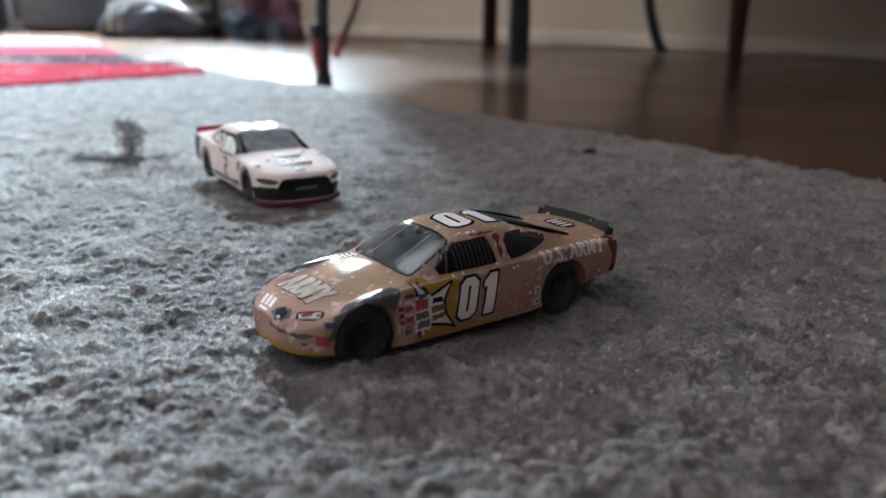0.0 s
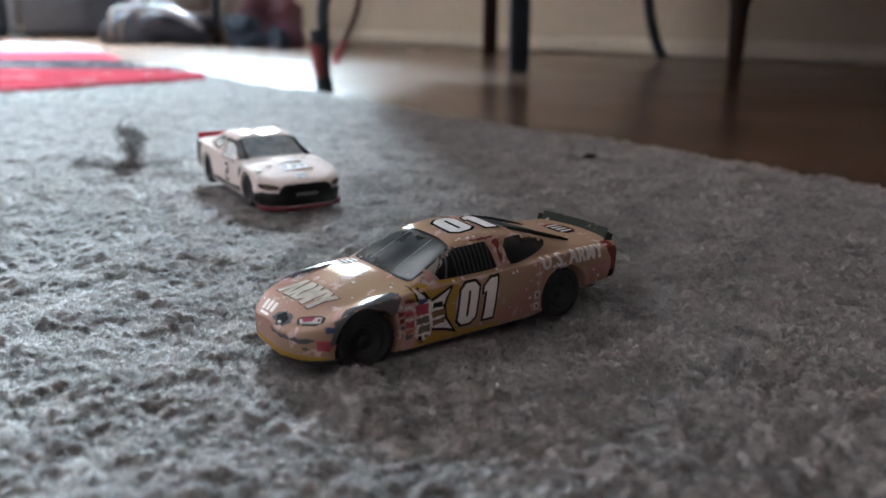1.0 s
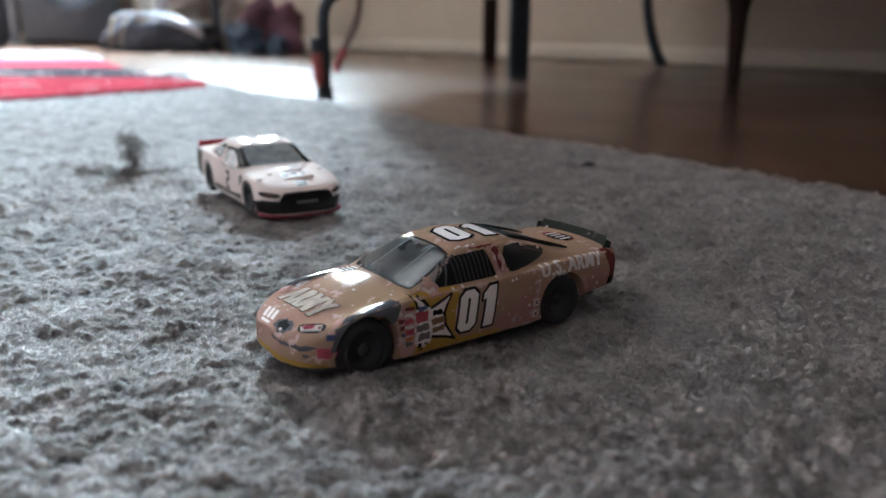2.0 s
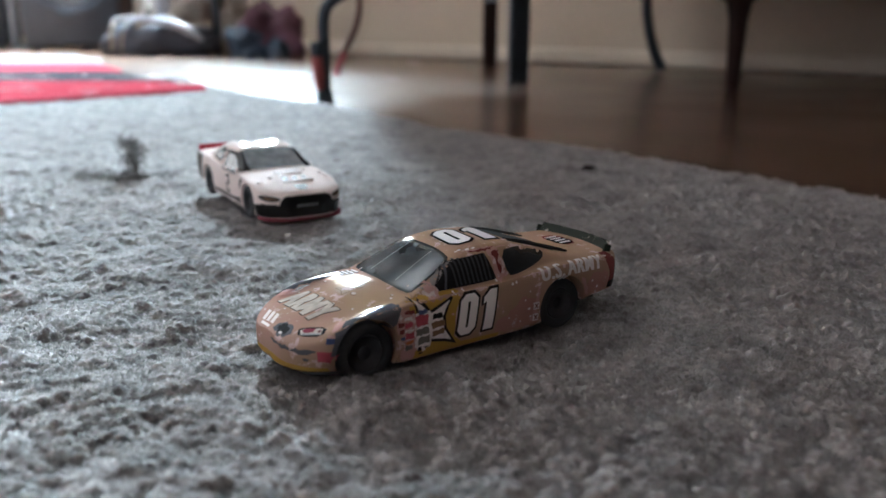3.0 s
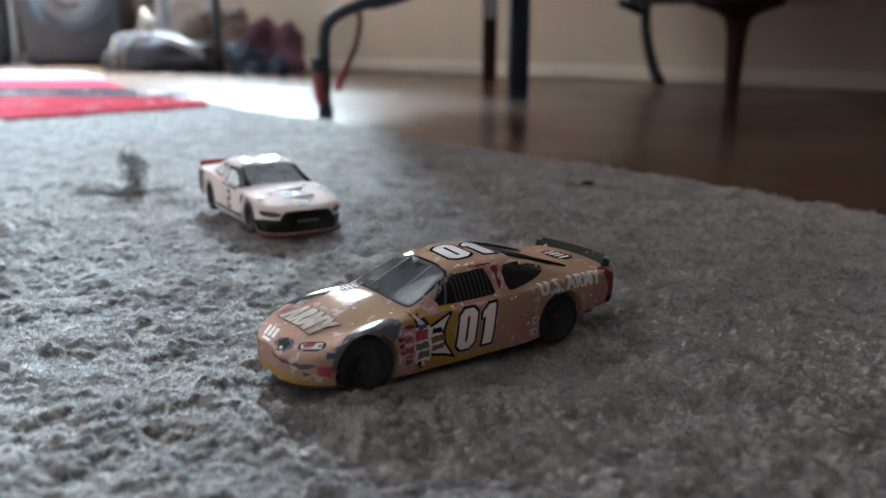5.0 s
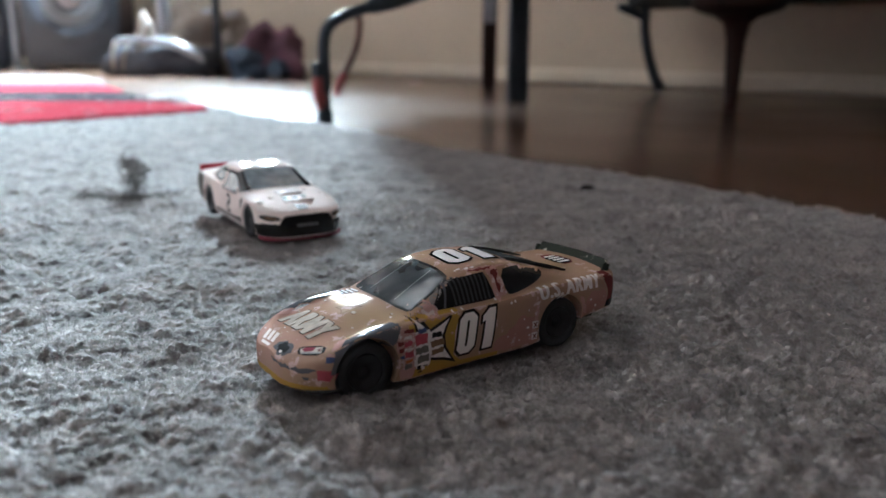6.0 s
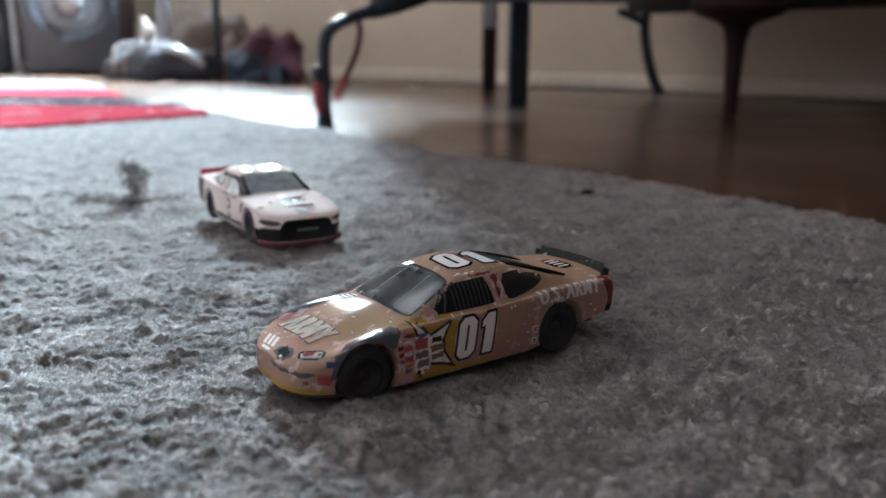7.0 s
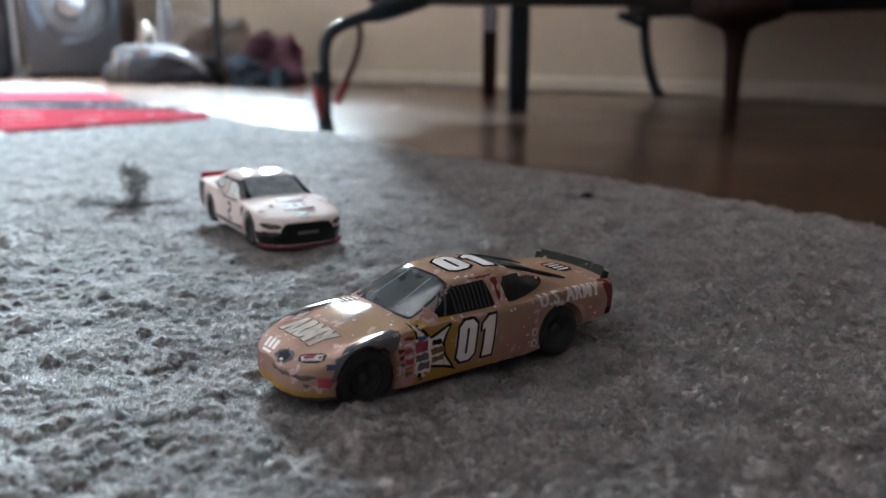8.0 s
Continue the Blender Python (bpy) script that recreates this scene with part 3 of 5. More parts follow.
for i in range(80):
    bx, by = rng.gauss(-0.002, 0.011), rng.gauss(-0.004, 0.0028)
    tube([(bx, by, -0.001), (bx + rng.gauss(0, 0.003), by, rng.uniform(0.0008, 0.0042)), (bx + rng.gauss(0, 0.006), by + rng.gauss(0, 0.002), 0.0005)], [0.0003, 0.0003, 0.00015], 4, wisps, 2)
tagged(part("wisp", wisps, LINT, fluff), kind="stuff")
crumb = thing("crumb", "small dark brown crumb lying on the rug", "crumb", pose(0.0645, 0.362, 0.0005, 0, 0, 20))
part("piece", lump(0.0032, 0.0020, 0.0026, 2, 0.25, 3), LEG_WOOD, crumb)


# ---- toy race cars ----
from mathutils.bvhtree import BVHTree
from mathutils.geometry import tessellate_polygon

MM = 0.001


def worn_paint(name, paint, primer, chip_level=0.60, edge=True, rough=0.5, coat=0.5, second=None, gloss=0.06):
    """Old toy enamel: clear coated paint, rubbed through to the undercoat in ragged chips, most of them along the edges."""
    m = bpy.data.materials.new(name)
    m.use_nodes = True
    nt = m.node_tree
    b = nt.nodes["Principled BSDF"]
    co = nt.nodes.new("ShaderNodeTexCoord").outputs["Object"]

    def tex(scale, detail, rough_=0.6):
        n = nt.nodes.new("ShaderNodeTexNoise")
        n.inputs["Scale"].default_value, n.inputs["Detail"].default_value, n.inputs["Roughness"].default_value = scale, detail, rough_
        nt.links.new(co, n.inputs["Vector"])
        return n.outputs["Fac"]

    chips = tex(300, 6, 0.66)
    if edge:
        point = nt.nodes.new("ShaderNodeNewGeometry").outputs["Pointiness"]
        r = nt.nodes.new("ShaderNodeMapRange")
        r.inputs["From Min"].default_value, r.inputs["From Max"].default_value = 0.50, 0.56
        r.inputs["To Min"].default_value, r.inputs["To Max"].default_value = 0.0, 0.12
        nt.links.new(point, r.inputs["Value"])
        add = nt.nodes.new("ShaderNodeMath")
        nt.links.new(chips, add.inputs[0]), nt.links.new(r.outputs["Result"], add.inputs[1])
        chips = add.outputs[0]
    ramp = nt.nodes.new("ShaderNodeMapRange")
    ramp.inputs["From Min"].default_value, ramp.inputs["From Max"].default_value = chip_level, chip_level + 0.012
    nt.links.new(chips, ramp.inputs["Value"])
    tone = nt.nodes.new("ShaderNodeMapRange")
    tone.inputs["To Min"].default_value, tone.inputs["To Max"].default_value = 0.82, 1.18
    nt.links.new(tex(60, 4), tone.inputs["Value"])
    shade = nt.nodes.new("ShaderNodeVectorMath")
    shade.operation = "SCALE"
    shade.inputs[0].default_value = paint
    nt.links.new(tone.outputs["Result"], shade.inputs["Scale"])
    if second:
        faded = nt.nodes.new("ShaderNodeMix")
        faded.data_type = "RGBA"
        faded.inputs["A"].default_value, faded.inputs["B"].default_value = (*paint, 1), (*second, 1)
        spread = nt.nodes.new("ShaderNodeMapRange")
        spread.inputs["From Min"].default_value, spread.inputs["From Max"].default_value = 0.38, 0.62
        nt.links.new(tex(34, 5, 0.7), spread.inputs["Value"])
        nt.links.new(spread.outputs["Result"], faded.inputs["Factor"])
        nt.links.new(faded.outputs["Result"], shade.inputs[0])
    mix = nt.nodes.new("ShaderNodeMix")
    mix.data_type = "RGBA"
    mix.inputs["B"].default_value = (*primer, 1)
    nt.links.new(ramp.outputs["Result"], mix.inputs["Factor"])
    nt.links.new(shade.outputs[0], mix.inputs["A"])
    nt.links.new(mix.outputs["Result"], b.inputs["Base Color"])
    rr = nt.nodes.new("ShaderNodeMapRange")
    rr.inputs["To Min"].default_value, rr.inputs["To Max"].default_value = rough, 0.65
    nt.links.new(ramp.outputs["Result"], rr.inputs["Value"])
    nt.links.new(rr.outputs["Result"], b.inputs["Roughness"])
    b.inputs["Coat Weight"].default_value, b.inputs["Coat Roughness"].default_value = coat, gloss
    b.inputs["Specular IOR Level"].default_value = 0.0
    bump = nt.nodes.new("ShaderNodeBump")
    bump.inputs["Strength"].default_value, bump.inputs["Distance"].default_value, bump.invert = 0.5, 0.00008, True
    nt.links.new(ramp.outputs["Result"], bump.inputs["Height"])
    nt.links.new(bump.outputs["Normal"], b.inputs["Normal"])
    return m


GOLD = worn_paint("gold_paint", (0.370, 0.252, 0.158), (0.57, 0.41, 0.38), 0.60, coat=0.30, second=(0.375, 0.225, 0.182), gloss=0.09)
FADED = worn_paint("faded_paint", (0.40, 0.212, 0.182), (0.52, 0.40, 0.37), 0.60, False, coat=0.4, gloss=0.15)
BARE = worn_paint("bare_metal", (0.26, 0.235, 0.225), (0.50, 0.38, 0.35), 0.74, False, 0.5, 0.3)
WHITE = worn_paint("white_paint", (0.84, 0.73, 0.69), (0.35, 0.30, 0.28), 0.72, coat=0.0, gloss=0.3)
# shinier copy of the white, kept to parts meant to show highlights
GLOSS_WHITE = worn_paint("glossy_white_paint", (0.84, 0.75, 0.71), (0.35, 0.30, 0.28), 0.74, False, coat=0.7)
YELLOW = worn_paint("yellow_paint", (0.40, 0.245, 0.055), (0.58, 0.36, 0.27), 0.66, False)
NUMBER_WHITE = worn_paint("number_white", (0.86, 0.81, 0.79), (0.55, 0.38, 0.27), 0.72, False)
BLACK = worn_paint("black_paint", (0.02, 0.019, 0.019), (0.40, 0.28, 0.2), 0.74, False)
MAROON = worn_paint("maroon_paint", (0.17, 0.04, 0.038), (0.40, 0.24, 0.2), 0.66, False)
PRIMER = worn_paint("bare_primer", (0.105, 0.105, 0.115), (0.52, 0.38, 0.33), 0.66, False, 0.5, 0.2)
PINK = worn_paint("rubbed_pink", (0.47, 0.28, 0.25), (0.60, 0.48, 0.455), 0.56, False, 0.45, 0.3)
RED = worn_paint("red_paint", (0.40, 0.035, 0.055), (0.6, 0.3, 0.3), 0.75, False)
DULL_RED = worn_paint("dull_red_paint", (0.22, 0.05, 0.07), (0.5, 0.3, 0.3), 0.72, False, 0.6, 0.1)
STICKER_RED = material("sticker_red", (0.42, 0.085, 0.11), 0.55, size=900, spec=0.03)
STICKER_BLUE = material("sticker_blue", (0.08, 0.10, 0.20), 0.55, size=900, spec=0.03)
STICKER_GREY = material("sticker_grey", (0.16, 0.145, 0.13), 0.55, size=900, spec=0.03)
STICKER_BROWN = material("sticker_brown", (0.20, 0.12, 0.07), 0.55, size=900, spec=0.03)
HOOD_WORD = material("hood_word", (0.50, 0.435, 0.375), 0.8, size=900, spec=0.0, stain=0.2, stain_size=200)
STICKER_ORANGE = material("sticker_orange", (0.5, 0.16, 0.06), 0.55, size=900, spec=0.03)
STICKER_PALE = material("sticker_pale", (0.74, 0.68, 0.66), 0.55, size=900, spec=0.03)
TYRE = material("tyre_rubber", (0.027, 0.029, 0.032), 0.65, grain=0.3, size=1500, spec=0.4)
# rim, net and cabin blacks are raised a little for veiling haze
RIM = material("rim_black", (0.034, 0.034, 0.038), 0.55, spec=0.25, grain=0.2, size=900)
NUT = material("wheel_nut", (0.34, 0.30, 0.25), 0.4, 0.6, grain=0.2, size=900)
CHASSIS = material("chassis_black", (0.014, 0.014, 0.014), 0.6, size=700)
GLASS_DARK = material("window_plastic", (0.040, 0.047, 0.051), 0.10, grain=0.3, size=260, spec=0.40, coat=0.1, stain=0.3)
QUARTER = material("quarter_window_plastic", (0.022, 0.024, 0.027), 0.18, grain=0.3, size=260, spec=0.4, coat=0.2)
GLASS_TINT = material("tinted_window_plastic", (0.30, 0.36, 0.40), 0.12, grain=0.3, size=260, spec=0.6, coat=0.8)
NET = material("window_net", (0.05, 0.05, 0.052), 0.85, size=900, spec=0.1)
INNER = material("cabin_black", (0.014, 0.014, 0.015), 0.8, size=900, spec=0.05)
LAMP = material("lamp_sticker", (0.15, 0.07, 0.075), 0.7, size=900, spec=0.0)
STREAK = material("pale_strip", (0.26, 0.27, 0.27), 0.6, spec=0.05, size=900)
# opaque: the bright view through the windows is put into this pale colour
PALED_SIDE_WINDOW = material("paled_window_plastic", (0.52, 0.60, 0.60), 0.12, grain=0.3, size=260, spec=0.6, coat=0.8)


def blur(v, sigma, xs):
    """Rounds a run of values over sigma millimetres."""
    d = (xs[:, None] - xs[None, :]) / sigma
    w = np.exp(-0.5 * d * d) * np.gradient(xs)[None, :]
    return (w @ v) / w.sum(1)


def car_shell(name, keys, nose, tail, arches, mat):
    """The body: half sections from keyed curves along the car, lofted and closed, with four wheel arches cut out."""
    lo, hi = tail, nose
    xs = np.concatenate([lo + (1 - np.cos(np.linspace(0, math.pi / 2, 18))) * 3.0, np.linspace(lo + 3.2, hi - 9.2, 150), hi - 9.0 * (1 - np.sin(np.linspace(0, math.pi / 2, 44)))])
    k = {}
    for key, (px, pv, sig) in keys.items():
        order = np.argsort(px)
        k[key] = blur(np.interp(xs, np.array(px)[order], np.array(pv)[order]), sig, xs)
    # plan: rounded nose and tail corners
    front = np.clip((xs - (hi - 9.0)) / 9.0, 0, 1)
    back = np.clip(((lo + 3.2) - xs) / 3.2, 0, 1)
    k["w"] = k["w"] * (0.30 + 0.70 * np.sqrt(np.maximum(1 - front ** 2.1, 0))) * (1 - 0.16 * back ** 2)
    bm = bmesh.new()
    rings = []
    for i, x in enumerate(xs):
        w, zc, zl = k["w"][i], k["zc"][i], k["zl"][i]
        zm = k["zm"][i]
        yr, yb = k["yr"][i] * w, k["yb"][i] * w
        pts = [(-yr, zc - k["dr"][i]), (0, zc), (yr, zc - k["dr"][i]), (yb, k["zb"][i]), (min(yb + 0.11 * w, 0.985 * w), k["zb"][i] - 0.75),
               (w, zm), (w - 0.25, (zm + zl) / 2), (w - 0.7, zl), (w - 2.2, zl - 0.05)]
        steps = (0, 12, 14, 4, 9, 4, 5, 2)
        prof = []
        for s in range(1, len(pts) - 1):
            p0, p1, p2, p3 = (np.array(pts[j]) for j in (s - 1, s, s + 1, min(s + 2, len(pts) - 1)))
            for q in range(steps[s]):
                t = q / steps[s]
                prof.append(0.5 * (2 * p1 + (p2 - p0) * t + (2 * p0 - 5 * p1 + 4 * p2 - p3) * t * t + (3 * p1 - p0 - 3 * p2 + p3) * t ** 3))
        prof.append(np.array(pts[-1]))
        full = [(-y, z) for y, z in prof[:0:-1]] + [(y, z) for y, z in prof]
        rings.append([bm.verts.new((x * MM, y * MM, z * MM)) for y, z in full])
    n = len(rings[0])
    for a, b in zip(rings, rings[1:]):
        for j in range(n):
            bm.faces.new((a[j], a[(j + 1) % n], b[(j + 1) % n], b[j]))
    bm.faces.new(rings[0]), bm.faces.new(rings[-1])
    shell = new(name, finish(bm, name, mat))
    cut = bmesh.new()
    for ax, az, r in arches:
        for side in (1, -1):
            lathe([(r * MM, 0), (r * MM, 9 * MM)], 56, cut, pose(ax * MM, side * 10.7 * MM, az * MM, -90 * side, 0, 0))
    cutter = new("cutter", finish(cut, "cutter", mat))
    mod = shell.modifiers.new("arches", "BOOLEAN")
    mod.operation, mod.solver, mod.object = "DIFFERENCE", "EXACT", cutter
    deps = bpy.context.evaluated_depsgraph_get()
    me = bpy.data.meshes.new_from_object(shell.evaluated_get(deps))
    bpy.data.objects.remove(cutter), bpy.data.objects.remove(shell)
    me.name = name
    me.shade_smooth()
    me.set_sharp_from_angle(angle=radians(38))
    bm = bmesh.new()
    bm.from_mesh(me)
    tree = BVHTree.FromBMesh(bm)
    bm.free()
    return me, tree


def outline(polys):
    """Flat faces from polygons; a polygon may be (outer, hole)."""
    bm = bmesh.new()
    for p in polys:
        loops = p if isinstance(p[0][0], (tuple, list)) else [p]
        flat = [Vector((x, y, 0)) for loop in loops for x, y in loop]
        vs = [bm.verts.new(v) for v in flat]
        for tri in tessellate_polygon([[Vector((x, y, 0)) for x, y in loop] for loop in loops]):
            bm.faces.new([vs[i] for i in tri])
    return bm


def lettering(text, size, bold=0.0, spread=1.0, shear=0.0):
    """Flat faces of a word, its middle at 0, 0."""
    cu = bpy.data.curves.new("word", "FONT")
    cu.body, cu.size, cu.align_x, cu.align_y, cu.offset, cu.space_character, cu.shear = text, size, "CENTER", "CENTER", bold, spread, shear
    cu.resolution_u, cu.space_word = 3, 0.5
    ob = new("word", cu)
    me = bpy.data.meshes.new_from_object(ob.evaluated_get(bpy.context.evaluated_depsgraph_get()))
    bm = bmesh.new()
    bm.from_mesh(me)
    bpy.data.objects.remove(ob), bpy.data.curves.remove(cu), bpy.data.meshes.remove(me)
    bmesh.ops.triangulate(bm, faces=bm.faces)
    return bm


def fitted_word(text, fat, spread, width, height, edge=0.0):
    """A bold word stretched to a width and a height, its middle at 0, 0: strokes are laid side by side, and edge thickens the same word all round."""
    bm = lettering(text, 5.0, 0.04, spread)
    xs, ys = [v.co.x for v in bm.verts], [v.co.y for v in bm.verts]
    x0, x1, y0, y1 = min(xs), max(xs), min(ys), max(ys)
    for v in bm.verts:
        v.co.x, v.co.y = (v.co.x - (x0 + x1) / 2) * (width - 2 * fat) / (x1 - x0), (v.co.y - (y0 + y1) / 2) * height / (y1 - y0)
    whole = bm.copy()
    bm.clear()
    steps = [(fat * k / 2 + edge * a, edge * b) for k in (-2, -1, 0, 1, 2) for a, b in (((0, 0),) if not edge else ((-1, -1), (1, -1), (1, 1), (-1, 1)))]
    for n, (dx, dy) in enumerate(steps):
        one = {v: bm.verts.new((v.co.x + dx, v.co.y + dy, 0.002 * n)) for v in whole.verts}
        for f in whole.faces:
            bm.faces.new([one[v] for v in f.verts])
    whole.free()
    return bm


SIDES = {  # how a flat print lies on the car: where its u, v go and the way in which it is pressed on
    "left": lambda u, v: (Vector((-u, 40, v)), Vector((0, -1, 0))),
    "right": lambda u, v: (Vector((u, -40, v)), Vector((0, 1, 0))),
    "hood": lambda u, v: (Vector((-v, u, 60)), Vector((0, 0, -1))),
    "roof": lambda u, v: (Vector((-u, -v, 60)), Vector((0, 0, -1))),
    "nose": lambda u, v: (Vector((80, u, v)), Vector((-1, 0, 0))),
    "corner": lambda u, v: (Vector((60, 34.6, v)) + Vector((-0.5, 0.866, 0)) * u, Vector((-0.866, -0.5, 0))),
    "shoulder_left": lambda u, v: (Vector((-u, 46 - 0.6 * v, 36 + 0.8 * v)), Vector((0, -0.8, -0.6))),
    "shoulder_right": lambda u, v: (Vector((u, -46 + 0.6 * v, 36 + 0.8 * v)), Vector((0, 0.8, -0.6))),
    "corner_right": lambda u, v: (Vector((60, -34.6, v)) + Vector((-0.5, -0.866, 0)) * -u, Vector((-0.866, 0.5, 0))),
    "tail": lambda u, v: (Vector((-80, -u, v)), Vector((1, 0, 0))),
}


def wrapped(name, bm, tree, side, mat, parent, lift=0.06, grain=1.1, m2d=None, label=""):
    """Presses flat faces (in mm) onto the body and leaves them lift mm proud of it."""
    if m2d is not None:
        bmesh.ops.transform(bm, matrix=m2d, verts=bm.verts)
    for _ in range(6):
        long = [e for e in bm.edges if e.calc_length() > grain]
        if not long:
            break
        bmesh.ops.subdivide_edges(bm, edges=long, cuts=1)
        bmesh.ops.triangulate(bm, faces=[f for f in bm.faces if len(f.verts) > 3])
    lost = []
    for v in bm.verts:
        at, way, up = *SIDES[side](v.co.x, v.co.y), v.co.z
        place, normal, _, _ = tree.ray_cast(at * MM, way)
        if place is None or (side in ("left", "right") and abs(place.y) < 8.8 * MM) or (side == "nose" and place.x < 28.4 * MM):
            lost.append(v)
            continue
        if normal.dot(way) > 0:
            normal = -normal
        v.co = place + (normal * 0.5 - way * 0.5).normalized() * (lift + up) * MM
    bmesh.ops.delete(bm, geom=lost, context="VERTS")
    me = bpy.data.meshes.new(name)
    bmesh.ops.remove_doubles(bm, verts=bm.verts, dist=1e-6)
    bm.to_mesh(me)
    bm.free()
    me.materials.append(mat)
    me.shade_smooth()
    return part(name, me, mat, parent, label)


def at2d(x, y, turn=0.0, sx=1.0, sy=1.0):
    return Matrix.Translation((x, y, 0)) @ Matrix.Rotation(radians(turn), 4, "Z") @ Matrix.Diagonal((sx, sy, 1, 1))


def rounded(points, rounds=2):
    """Cuts the corners of a polygon to soften it."""
    for _ in range(rounds):
        out = []
        for (ax, ay), (bx, by) in zip(points, points[1:] + points[:1]):
            out += [(ax * 0.75 + bx * 0.25, ay * 0.75 + by * 0.25), (ax * 0.25 + bx * 0.75, ay * 0.25 + by * 0.75)]
        points = out
    return points


def ragged(points, seed, amount=0.35, step=0.7):
    """A torn outline: each side broken into short uneven pieces."""
    rng = random.Random(seed)
    out = []
    for (ax, ay), (bx, by) in zip(points, points[1:] + points[:1]):
        n = max(int(math.hypot(bx - ax, by - ay) / step), 1)
        for i in range(n):
            t = i / n
            out.append((ax + (bx - ax) * t + rng.uniform(-amount, amount), ay + (by - ay) * t + rng.uniform(-amount, amount)))
    return out


def wheel(parent, x, y, z, r, width, turn=0.0):
    """A slick tyre on a dished black rim; its outer face looks along local +z."""
    out = 1 if y > 0 else -1
    t = part("wheel", lathe([(r * 0.30 * MM, -width / 2 * MM), (r * 0.60 * MM, -width / 2 * MM), (r * 0.60 * MM, width * 0.2 * MM), (r * 0.30 * MM, width * 0.2 * MM)], 32), RIM, parent, "black wheel with a racing tyre",
             pose(x * MM, y * MM, z * MM, -90 * out, 0, 0))
    b = width / 2
    part("tyre", lathe([(r * 0.62 * MM, -b * MM), (r * 0.93 * MM, -b * MM), (r * 0.985 * MM, -b * 0.86 * MM), (r * MM, -b * 0.6 * MM), (r * MM, b * 0.6 * MM), (r * 0.985 * MM, b * 0.86 * MM),
                        (r * 0.93 * MM, b * MM), (r * 0.80 * MM, b * 1.04 * MM), (r * 0.66 * MM, b * MM), (r * 0.62 * MM, b * 0.8 * MM), (r * 0.61 * MM, b * 0.2 * MM)], 48), TYRE, t)
    rim = lathe([(r * 0.625 * MM, b * 0.62 * MM), (r * 0.60 * MM, b * 0.9 * MM), (r * 0.56 * MM, b * 0.86 * MM), (r * 0.50 * MM, b * 0.45 * MM), (r * 0.26 * MM, b * 0.42 * MM), (r * 0.20 * MM, b * 0.72 * MM), (0.0002, b * 0.74 * MM)], 40)
    part("rim", rim, RIM, t, "dished black steel rim")
    for i in range(5):
        a = math.tau * i / 5 + turn
        nut = lathe([(0.22 * MM, 0), (0.22 * MM, 0.35 * MM), (0.1 * MM, 0.42 * MM)], 6)
        part("wheel_nut", nut, NUT, t, "", pose(math.cos(a) * r * 0.33 * MM, math.sin(a) * r * 0.33 * MM, b * 0.44 * MM))
    return t


def digit_zero(x, y, w, h, s, lean, c, grow=0.0):
    """A blocky 0 with cut corners: outer loop and slot."""
    def loop(w, h, c):
        pts = [(-w, -h + c), (-w + c, -h), (w - c, -h), (w, -h + c), (w, h - c), (w - c, h), (-w + c, h), (-w, h - c)]
        return [(x + px + lean * py, y + py) for px, py in pts]
    if grow:
        return [loop(w + grow, h + grow, c + grow * 0.4)]
    return [loop(w, h, c), loop(w - s, h - 1.5, 0.12)]


def digit_one(x, y, w, h, flag, lean, grow=0.0):
    g = grow
    pts = [(-w - g, -h - g), (w + g, -h - g), (w + g, h + g), (-w * 0.4 - g * 0.5, h + g), (-w - flag - g, h - 1.3 + g * 0.3), (-w - flag - g, h - 2.6 - g), (-w - g, h - 2.3 - g)]
    return [[(x + px + lean * py, y + py) for px, py in pts]]


def number_print(tree, side, x, y, car, scale=1.0, turn=0.0, lean=0.16, label="white race number with a black outline", stretch=1.0):
    m = at2d(x, y, turn, scale * stretch, scale)
    base = wrapped("number_outline", outline([digit_zero(-2.4, 0, 2.1, 4.1, 1.3, lean, 1.1, 0.5)[0], digit_one(3.0, 0, 1.15, 4.1, 0.75, lean, 0.5)[0]]), tree, side, BLACK, car, 0.11, m2d=m, label="black outline of the race number")
    zero = digit_zero(-2.4, 0, 2.1, 4.1, 1.82, lean, 1.1)
    wrapped("number", outline([(zero[0], zero[1]), digit_one(3.0, 0, 1.15, 4.1, 0.75, lean)[0]]), tree, side, NUMBER_WHITE, base, 0.18, m2d=m, label=label)


def spoiler(parent, x, y, z0, z1, back, mat, bow, label, end=1.0, thick=0.5):
    """An upright blade across the tail, leaning back, with end plates."""
    bm = bmesh.new()
    n = 28
    rows = []
    for i in range(n + 1):
        u = i / n * 2 - 1
        bx = x - bow * (1 - u * u)
        chip = 0.10 * noise.noise(Vector((u * 9, z0, 0)))
        rows.append([bm.verts.new((px * MM, u * y * MM, pz * MM)) for px, pz in ((bx, z0), (bx - back, z1 + chip), (bx - back - thick, z1 + chip - 0.05), (bx - thick, z0))])
    for a, b in zip(rows, rows[1:]):
        for j in range(4):
            bm.faces.new((a[j], a[(j + 1) % 4], b[(j + 1) % 4], b[j]))
    bm.faces.new(rows[0]), bm.faces.new(rows[-1])
    s = part("spoiler", bm, mat, parent, label, smooth=False)
    for side in (1, -1):
        e = box(-0.9 * MM, 1.1 * MM, -0.25 * MM, 0.25 * MM, -0.2 * MM, (z1 - z0) * end * MM, 0.12 * MM)
        part("end_plate", e, mat, s, "", pose((x - back * 0.5) * MM, side * (y + 0.28) * MM, z0 * MM, 0, -18, 0))
    return s


